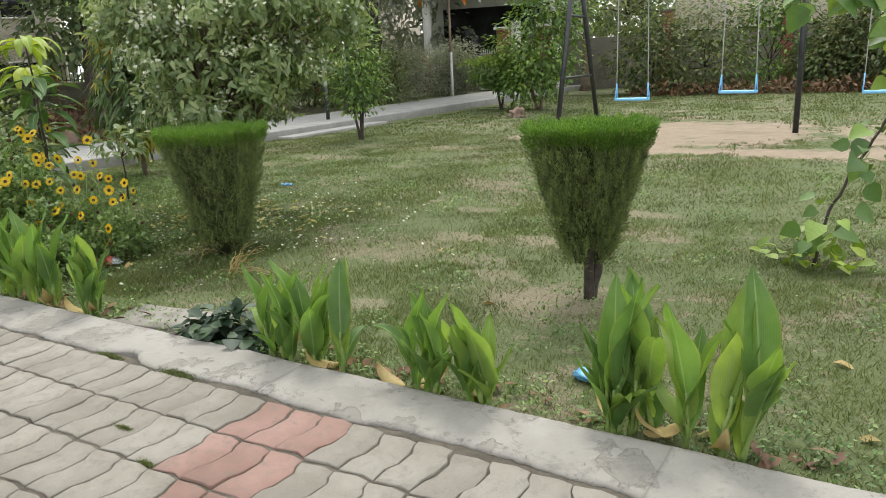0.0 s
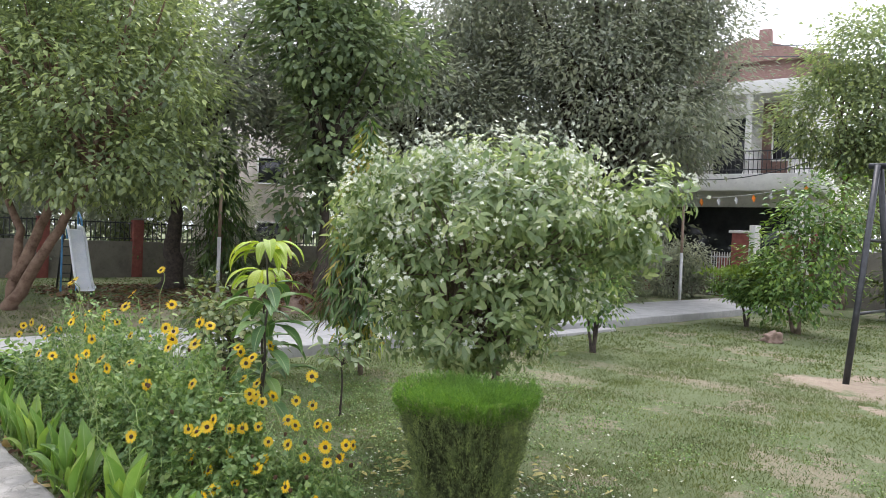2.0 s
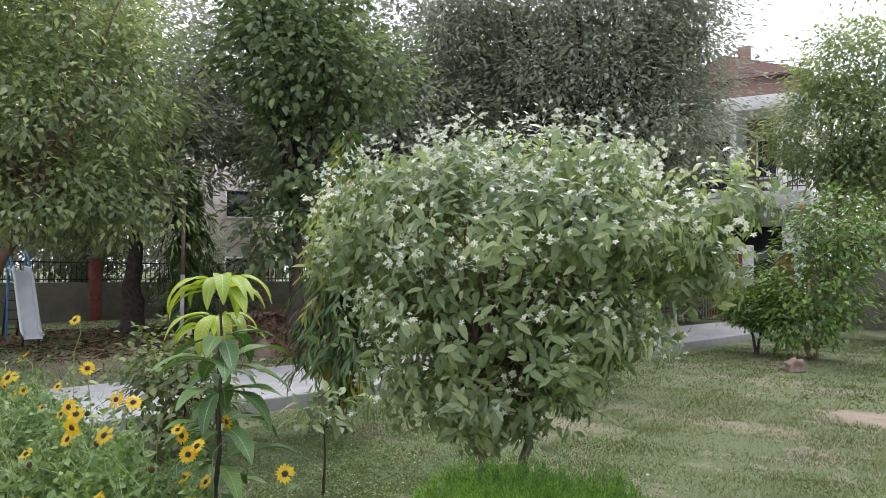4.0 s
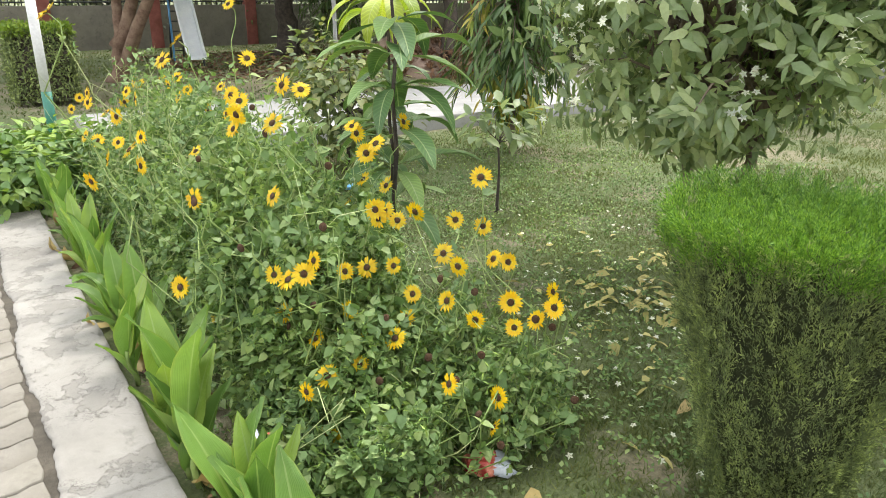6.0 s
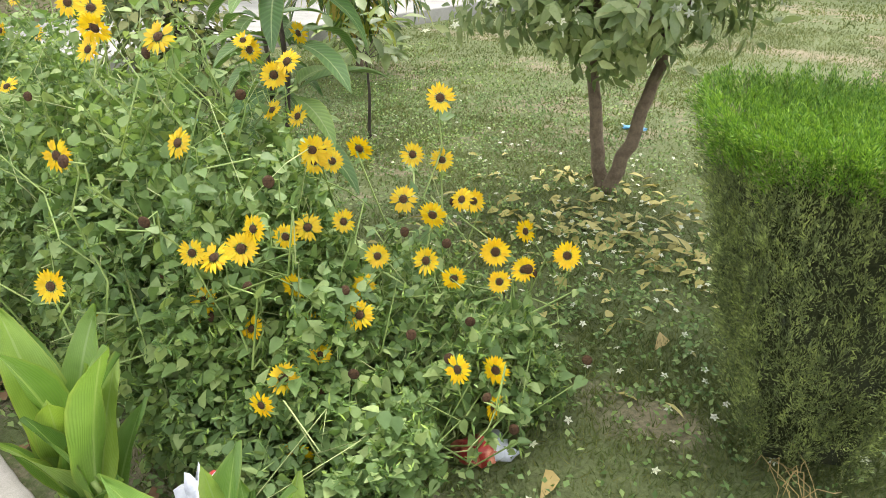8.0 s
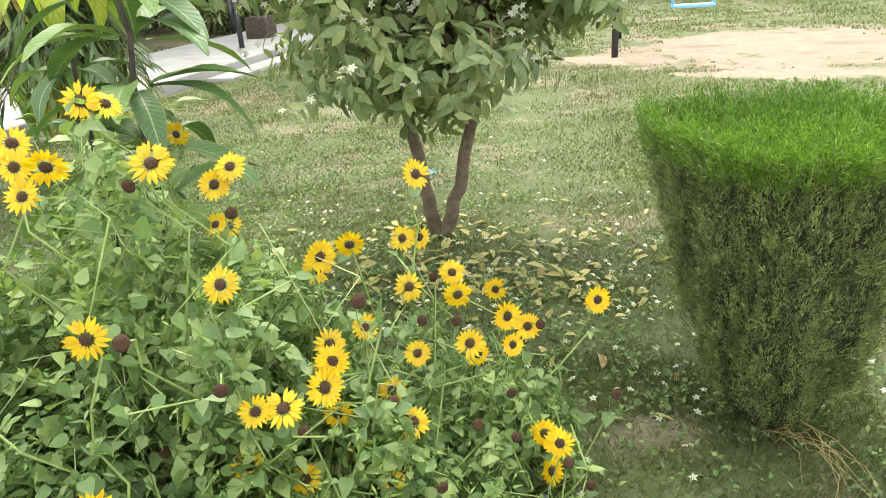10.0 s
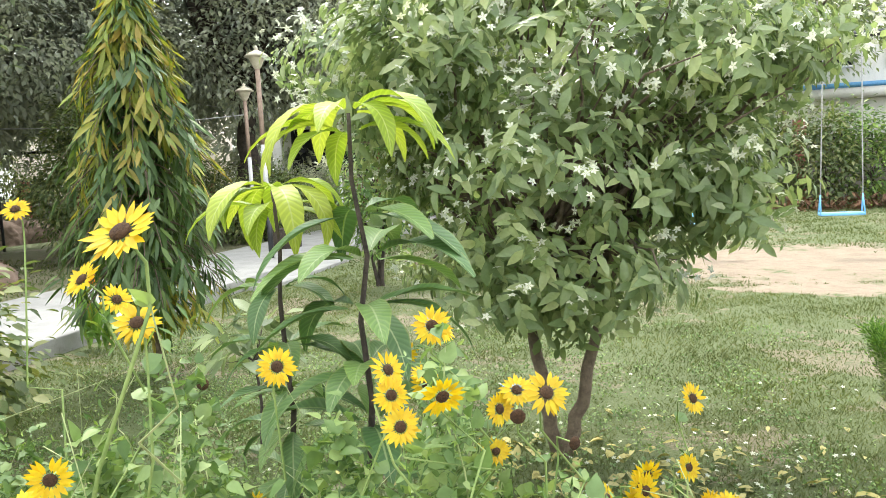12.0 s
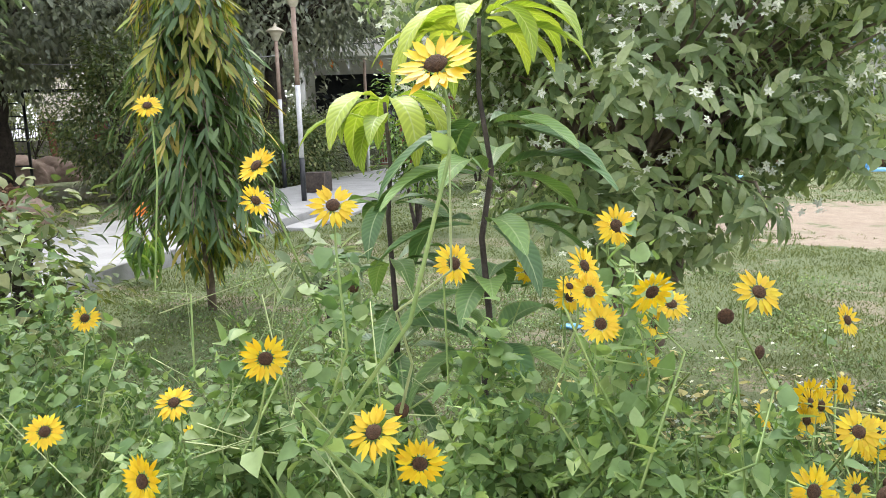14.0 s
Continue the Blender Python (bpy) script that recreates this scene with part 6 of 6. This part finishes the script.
def window(root, x, y, z, w, h, mat=DARKGLASS):
    wf = part("window", Geo().box(x - w / 2, y - 0.02, z, x + w / 2, y + 0.05, z + h), mat, root, "dark window pane")
    for a, b, c, d in ((x - w / 2 - 0.07, z - 0.07, x - w / 2, z + h + 0.07), (x + w / 2, z - 0.07, x + w / 2 + 0.07, z + h + 0.07), (x - w / 2, z - 0.07, x + w / 2, z), (x - w / 2, z + h, x + w / 2, z + h + 0.07)):
        part("frame", Geo().box(a, y - 0.06, b, c, y + 0.04, d), HOUSEW, wf)


def villa(x, y, turn):
    root = empty("house", (x, y, 0.45), "two-storey white villa with columned balcony and brick gable", "house", turn=turn)
    part("wall", Geo().box(-3.4, 1.6, -0.55, 3.4, 8, 8.2), HOUSEW, root)
    part("brick_wall", Geo().box(-3.2, 1.4, 4.6, -1.3, 1.6, 7.6), BRICK, root, "red brick upper facade")
    part("brick_wall", Geo().box(1.2, 1.4, 4.6, 2.2, 1.6, 7.6), BRICK, root, "red brick upper facade")
    part("slab", Geo().box(-3.7, -0.5, 3.75, 3.7, 8.2, 4.45, 0.03), HOUSEW, root, "white balcony slab")
    part("upper_slab", Geo().box(-3.6, -0.2, 7.7, 3.6, 8.2, 8.25, 0.03), HOUSEW, root, "white roof slab")
    for cx in (-2.6, -1.0, 0.9, 2.6):
        part("column", lathe([(0.17, 4.45), (0.17, 4.55), (0.13, 4.62), (0.12, 7.4), (0.16, 7.5), (0.17, 7.7)], 12), HOUSEW, root, at=pose(cx, 0.0, 0))
    for cx in (-2.9, 2.9):
        part("porch_post", Geo().box(cx - 0.16, -0.2, -0.47, cx + 0.16, 0.12, 3.75), HOUSEW, root)
    arch = Geo()
    for i in range(14):
        a = math.pi * i / 13
        arch.box(-0.05 + 0.95 * -math.cos(a) - 0.09, -0.1, 6.75 + 0.75 * math.sin(a) - 0.1, -0.05 + 0.95 * -math.cos(a) + 0.09, 0.12, 6.75 + 0.75 * math.sin(a) + 0.12)
    part("arch", arch, HOUSEW, root, "white arch over the balcony")
    part("door", Geo().box(-0.7, 1.36, 4.5, 0.6, 1.42, 7.0), DARKGLASS, root, "dark balcony doorway")
    window(root, 2.2, 1.38, 5.2, 1.1, 1.5)
    window(root, -2.3, 1.38, 5.2, 1.0, 1.5)
    # dark sheet on the wall stands in for the porch's deep shade
    part("porch_shade", Geo().box(-2.6, 1.5, -0.47, 2.5, 1.58, 3.2), DARKGLASS, root, "dark sheet for the shade inside the porch")
    for z in (4.6, 5.0, 5.35):
        part("rail", Geo().box(-3.5, -0.36, z, 3.5, -0.32, z + 0.04), BLACKPAINT, root)
    bal = Geo()
    for q in np.arange(-3.4, 3.4, 0.17):
        bal.box(q, -0.355, 4.45, q + 0.025, -0.325, 5.36)
    tagged(part("baluster", bal, BLACKPAINT, root), kind="stuff")
    part("penthouse", Geo().box(-2.2, 2.5, 8.25, 3.2, 7.5, 9.6), BRICK, root, "brick rooftop room")
    gb = Geo()
    gb.add([(-2.6, 2.2, 9.6), (3.6, 2.2, 9.6), (0.2, 2.2, 10.7), (-2.6, 7.8, 9.6), (3.6, 7.8, 9.6), (0.2, 7.8, 10.7)], [(0, 1, 2), (3, 5, 4)])
    gb.add([(-2.6, 2.2, 9.6), (3.6, 2.2, 9.6), (0.2, 2.2, 10.7), (-2.6, 7.8, 9.6), (3.6, 7.8, 9.6), (0.2, 7.8, 10.7)], [(0, 2, 5, 3), (1, 4, 5, 2), (0, 3, 4, 1)])
    part("roof", gb, BRICK, root, "low red gable roof")
    part("chimney", Geo().box(0.6, 3, 9.9, 1.1, 3.5, 11.2), BRICK, root)
    return root


villa(-12.8, 32.6, 14)


def block(x, y, w, d, h, floors, turn, label, stripe=None):
    root = empty("house", (x, y, 0), label, "house", turn=turn)
    part("wall", Geo().box(-w / 2, 0, -0.1, w / 2, d, h), HOUSEW if stripe else HOUSEP, root)
    part("parapet", Geo().box(-w / 2 - 0.1, -0.1, h, w / 2 + 0.1, d + 0.1, h + 0.5), HOUSEW, root)
    fh = h / floors
    for i in range(floors):
        if stripe:
            part("band", Geo().box(-w / 2 - 0.25, -0.9, i * fh + fh - 0.25, w / 2 + 0.25, 0.0, i * fh + fh + 0.1), HOUSEW, root)
            part("band_edge", Geo().box(-w / 2 - 0.27, -0.93, i * fh + fh + 0.1, w / 2 + 0.27, 0.0, i * fh + fh + 0.28), stripe, root, "blue balcony edge")
        for q in np.arange(-w / 2 + 1.2, w / 2 - 0.6, 2.4):
            window(root, q, -0.02, i * fh + 1.0, 1.2, 1.2)
    return root


block(-31.2, 20.7, 5, 6, 9.5, 3, 55, "pale plastered house behind the trees")
block(-28.0, 38, 10, 8, 7, 2, 20, "pale two-storey house across the street")
block(8.0, 35.0, 11, 8, 7.5, 2, 0, "white two-storey house with blue balcony edges", BLUEPAINT)
block(-2.5, 42.0, 9, 8, 6.5, 2, 5, "pale house across the street")
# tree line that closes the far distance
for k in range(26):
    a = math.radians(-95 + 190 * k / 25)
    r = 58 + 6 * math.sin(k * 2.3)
    tree("distant_tree", (math.sin(a) * r, math.cos(a) * r + 5, 0), ((0, 0, -0.1), (0, 0, 2), (0, 0, 4)), 0.3, [(0, 0, 5.5, 5, 5, 3.5), (2, 0, 8.5, 3.5, 3.5, 2.5)], 150, 12, 0.8, 0.45, TREEHAZY, BARKDARK, "distant dark green tree", "tree", "distant trees", spread=0.9, limbs=4)


# ---- litter ----
def crumple(name, at, size, mat, label, cat, flat=0.45, seed=0, mat2=None):
    bm = bmesh.new()
    bmesh.ops.create_icosphere(bm, subdivisions=3, radius=1)
    for v in bm.verts:
        q = noise.noise(v.co * 1.7 + Vector((seed, 0, 0))) * 0.7 + noise.noise(v.co * 4 + Vector((0, seed, 0))) * 0.45 + abs(noise.noise(v.co * 7 + Vector((seed, seed, 0)))) * 0.4
        v.co *= 1 + q
        v.co = Vector((v.co.x * size[0], v.co.y * size[1], max(v.co.z * size[2] * flat, -size[2] * 0.2)))
    ob = single(name, Geo().bm(bm), mat, label, cat, at=pose(*at, 0, 0, seed * 50))
    if mat2:
        ob.data.materials.append(mat2)
        for p in ob.data.polygons:
            if p.center.x > size[0] * 0.35:
                p.material_index = 1
    return ob


crumple("snack_wrapper", (-1.88, 5.70, 0.025), (0.07, 0.042, 0.055), PLASTICRED, "crumpled red and white snack wrapper on grass", "wrapper", 0.7, 1, PLASTICWHITE)
crumple("plastic_bag", (-2.12, 5.02, 0.12), (0.05, 0.05, 0.16), PLASTICWHITE, "torn white plastic bag among canna stems", "plastic bag", 0.9, 2, PLASTICRED)
crumple("plastic_bag", (2.02, 5.32, 0.018), (0.07, 0.045, 0.035), PLASTICBLUE, "crumpled light blue plastic bag on the lawn", "plastic bag", 0.7, 3)
crumple("plastic_bag", (-3.08, 8.89, 0.02), (0.06, 0.04, 0.03), PLASTICBLUE, "flat blue plastic scrap by the tree", "plastic scrap", 0.6, 4)
crumple("plastic_bag", (-5.5, 7.0, 0.02), (0.07, 0.06, 0.04), PLASTICBLUE, "flat blue plastic scrap under the bush", "plastic scrap", 0.6, 5)
crumple("cloth_bundle", (-4.45, 18.0, 0.05), (0.22, 0.16, 0.2), ROCK, "small grubby cloth bundle on the lawn", "bundle", 0.7, 6)
single("wooden_crate", Geo().box(-8.9, 17.2, 0.174, -8.45, 17.6, 0.56, 0.01), BARKDARK, "dark brown box standing on the footpath", "box")
for at, seed in (((1.13, 5.99, 0.02), 1), ((-1.70, 5.77, 0.015), 2), ((-1.78, 6.6, 0.012), 3), ((2.9, 5.9, 0.015), 4), ((3.1, 5.25, 0.015), 5), ((0.3, 6.9, 0.012), 6), ((-0.4, 5.9, 0.012), 7), ((-1.5, 6.45, 0.012), 8), ((-1.2, 7.1, 0.012), 9)):
    r = np.random.default_rng(seed)
    gg = Geo().leaves([(0, 0, 0)], [(1, 0, 0.1)], [(0, 0.3, 1)], 0.10, 0.045, "leaf", 0.35, 0.3)
    single("fallen_leaf", gg, DRYLEAF, "curled dry brown leaf on the grass", "leaf", "fallen leaves", at=pose(*at, r.uniform(-20, 20), r.uniform(-15, 15), r.uniform(0, 360)))
# bare twigs at the foot of the clipped conifer
tw = empty("dry_twigs", (-1.15, 6.0, 0), "tangle of bare pale twigs by the conifer's foot", "twigs")
for i in range(11):
    a = rng.uniform(-2.1, -0.9)
    L = rng.uniform(0.12, 0.36)
    part("twig", Geo().tube(bend((rng.normal(-0.05, 0.05), rng.normal(0.15, 0.03), 0.05), (L * math.cos(a), L * math.sin(a) * 0.7, rng.uniform(0.0, 0.22)), -0.06, 6, 0.012), np.linspace(0.0016, 0.0006, 6), 5), DRYLEAF, tw)
tw = empty("dry_twigs", (-0.75, 5.85, 0), "tuft of pale dry grass stalks on the lawn", "dry grass")
for i in range(22):
    a = rng.uniform(-0.5, 2.0)
    L = rng.uniform(0.2, 0.5)
    part("stalk", Geo().tube(bend((rng.normal(0, 0.04), rng.normal(0, 0.04), 0), (L * math.cos(a), L * math.sin(a) * 0.5, rng.uniform(0.05, 0.25)), -0.05, 6, 0.01), np.linspace(0.003, 0.001, 6), 4), DRYLEAF, tw)

n = 330
c = np.stack([-1.75 + rng.normal(0, 0.75, n), 7.1 + rng.normal(0, 0.7, n), rng.uniform(0.02, 0.04, n)], -1)
c = np.concatenate([c, np.stack([-3.0 + rng.normal(0, 0.9, 160), 7.6 + rng.normal(0, 0.8, 160), rng.uniform(0.02, 0.04, 160)], -1)])
d = unit(len(c)) * 0.5 + np.array([0, 0, 1.0])
PP, DD, UU = pinwheel(c, d / np.linalg.norm(d, axis=1)[:, None])
single("fallen_blossom", Geo().leaves(PP, DD, UU, 0.0155, 0.0085, "rhomb", 0.1, 0.05), WHITEP, "fallen white jasmine flowers scattered on the lawn", "fallen flowers", kind="stuff")
n = 340
near = rng.random(n) < 0.42
c = np.stack([-2.35 + rng.normal(0, 1, n) * np.where(near, 0.36, 0.7), 7.35 + rng.normal(0, 1, n) * np.where(near, 0.32, 0.55), rng.uniform(0.01, 0.035, n)], -1)
single("fallen_leaves", Geo().leaves(c, unit(n) * (1, 1, 0.25), np.array([0, 0, 1.0]) + 0.5 * unit(n), np.where(near, 1.3, 0.9) * rng.uniform(0.045, 0.10, n), np.where(near, 1.3, 0.9) * rng.uniform(0.022, 0.042, n), "leaf", 0.2, 0.2), YELLOWLEAF, "yellowed fallen leaves under the jasmine tree", "leaf litter", kind="stuff")
n = 260
c = np.stack([rng.uniform(-5.5, 3, n), 4.9 + rng.random(n) * 0.2, rng.uniform(0.01, 0.03, n)], -1)
single("kerb_litter", Geo().leaves(c, unit(n) * (1, 1, 0.25), np.array([0, 0, 1.0]) + 0.5 * unit(n), rng.uniform(0.04, 0.12, n), rng.uniform(0.02, 0.05, n), "leaf", 0.3, 0.2), REDLEAF, "dry brown leaves lying along the kerb", "leaf litter", kind="stuff")


# ---- grass and weeds ----
def bare(x, y):
    q = np.zeros_like(x)
    for (cx, cy), (rx, ry) in SAND:
        q = np.maximum(q, 1.15 - np.hypot((x - cx) / rx, (y - cy) / ry))
    sandy = q > 0.5 * wave(x, y, 4.0) + 0.5 * wave(x, y, 11.0) - 0.25
    q = np.zeros_like(x)
    for (cx, cy), (rx, ry) in PATCHES:
        q = np.maximum(q, 1.25 - np.hypot((x - cx) / rx, (y - cy) / ry))
    return sandy | (q > 0.6 * wave(x, y, 9.0) + 0.5 * wave(x, y, 21.0) - 0.2) & (wave(x, y, 40.0) < 0.62)


def grass(name, x0, x1, y0, y1, n, h, w, label):
    x, y = rng.uniform(x0, x1, n), rng.uniform(y0, y1, n)
    f = wave(x, y, 1.1) * 0.6 + wave(x + 3, y - 2, 3.7) * 0.4
    keep = (rng.random(n) < np.clip(1.7 * f - 0.15, 0.12, 1)) & ~bare(x, y)
    x, y, f = x[keep], y[keep], f[keep]
    k = len(x)
    hh = h * rng.uniform(0.4, 1.2, k) * (0.6 + 0.8 * f)
    D = np.stack([rng.normal(0, 0.75, k), rng.normal(0, 0.75, k), np.ones(k)], -1)
    zg = 0.03 * (wave(x, y, 1.3) - 0.5)
    gg = Geo().leaves(np.stack([x, y, zg - 0.003], -1), D, unit(k), hh, w * rng.uniform(0.6, 1.3, k), "blade", 0.25)
    single(name, gg, GRASS, label, "grass", kind="stuff")


grass("grass", -6.8, 4.6, 4.88, 8.6, 330000, 0.040, 0.0042, "short sparse lawn grass near the kerb")
grass("grass", -2.2, -0.9, 5.2, 6.6, 22000, 0.046, 0.0042, "tufted lawn grass between the bush and the conifer")
grass("grass", -7.3, 6.0, 8.6, 14.5, 240000, 0.038, 0.0078, "short patchy lawn grass")
grass("grass", -7.0, 11.0, 14.5, 26, 120000, 0.048, 0.017, "lawn grass beyond the swings")
grass("grass", -24, -10.1, 4.0, 18, 40000, 0.06, 0.022, "thin grass on bare ground under the trees")
for mx, my, ml, mw in ((0.39, 4.492, 0.16, 0.035), (0.62, 4.05, 0.06, 0.012), (-0.1, 4.49, 0.12, 0.02), (0.93, 3.92, 0.05, 0.012)):
    k = int(1100 * ml / 0.16)
    P = np.stack([rng.normal(0, ml / 2.4, k), rng.normal(0, mw / 2.4, k), rng.uniform(0.05, 0.062, k)], -1)
    single("moss_tuft", Geo().leaves(P, unit(k) + (0, 0, 1.0), unit(k), rng.uniform(0.004, 0.014, k), 0.003, "rhomb", 0.2), GRASS, "mossy green tuft growing in the paving joint", "moss", "moss in the joints", kind="stuff", at=pose(mx, my, 0))
n = 30000
x, y = rng.uniform(-6.8, 4.5, n), rng.uniform(4.9, 11, n)
dens = np.exp(-((x + 4.2) ** 2 / 3.2 + (y - 7.8) ** 2 / 3.5)) + 0.9 * np.exp(-((x + 1.9) ** 2 / 0.5 + (y - 6.5) ** 2 / 0.8)) + 0.5 * (wave(x, y, 2.3) > 0.62) + 0.8 * (y < 5.15)
keep = rng.random(n) < np.clip(dens, 0, 1)
x, y = x[keep], y[keep]
P = np.repeat(np.stack([x, y, rng.uniform(0.01, 0.06, len(x))], -1), 4, 0) + rng.normal(size=(len(x) * 4, 3)) * (0.02, 0.02, 0.008)
k = len(P)
single("weeds", Geo().leaves(P, unit(k) + (0, 0, 0.2), np.array([0, 0, 1.0]) + 0.4 * unit(k), rng.uniform(0.011, 0.03, k), rng.uniform(0.008, 0.022, k), "rhomb", 0.2), SUNLEAF, "low broad-leaved weeds creeping through the lawn", "weeds", kind="stuff")

# ---- block pavers, last ----
PX, PY = 0.147, 0.282


def paver_mesh(mat, seed):
    """Interlocking block: zigzag long sides, wavy ends, eased top edge."""
    r = np.random.default_rng(seed)
    side = [(0.0, -0.010), (0.26, -0.012), (0.42, 0.010), (0.74, 0.013), (0.88, -0.006), (1.0, -0.010)]
    w, h = PX - 0.009, PY - 0.016
    ring = [(w / 2 + dx, -h / 2 + t * h) for t, dx in side] + [(0.01, h / 2 + 0.011)] + [(-w / 2 + dx, -h / 2 + t * h) for t, dx in side[::-1]] + [(0.01, -h / 2 + 0.011)]
    ring = np.array(ring) + r.normal(0, 0.0026, (len(ring), 2))
    k = len(ring)
    c = ring.mean(0)
    inner = c + (ring - c) * (1 - 0.0035 / np.abs(ring - c).max(1))[:, None]
    v = [(*p, -0.03) for p in ring] + [(*p, 0.0085) for p in ring] + [(*p, 0.0115) for p in inner]
    gg = Geo()
    gg.add(v, [(i, (i + 1) % k, k + (i + 1) % k, k + i) for i in range(k)] + [(k + i, k + (i + 1) % k, 2 * k + (i + 1) % k, 2 * k + i) for i in range(k)])
    gg.loops.append(np.arange(2 * k, 3 * k))
    gg.sizes.append(np.array([k]))
    return gg.mesh("paver", mat)


GREYP, REDP = [paver_mesh(PAVER, s) for s in range(5)], [paver_mesh(PAVERRED, s) for s in range(10, 13)]
rest = Geo()
for row in range(20):
    for col in range(-41, 92):
        x, y = col * PX + 0.02, 4.335 - row * PY
        red = 0.98 < x - 0.04 * row < 1.42 or -2.42 < x < -1.98
        if y > 3.35 and -3.4 < x < 2.3 or (y > 4.0 and -4.2 < x < 2.6):
            me = REDP[int(rng.integers(3))] if red else GREYP[int(rng.integers(5))]
            part("paver", me, None, pavement, at=pose(x + rng.normal(0, 0.002), y + rng.normal(0, 0.002), 0.046 + rng.normal(0, 0.0014), rng.normal(0, 0.55), rng.normal(0, 0.55), rng.normal(0, 0.9)))
        else:
            me = GREYP[0]
            co = np.empty(len(me.vertices) * 3)
            me.vertices.foreach_get("co", co)
            co = co.reshape(-1, 3) + (x, y, 0.046 + rng.normal(0, 0.002))
            k = len(co) // 3
            rest.add(co, [(i, (i + 1) % k, k + (i + 1) % k, k + i) for i in range(k)] + [(k + i, k + (i + 1) % k, 2 * k + (i + 1) % k, 2 * k + i) for i in range(k)])
            rest.loops.append(np.arange(2 * k, 3 * k) + rest.n - 3 * k)
            rest.sizes.append(np.array([k]))
tagged(part("paver_field", rest, PAVER, pavement), kind="stuff")
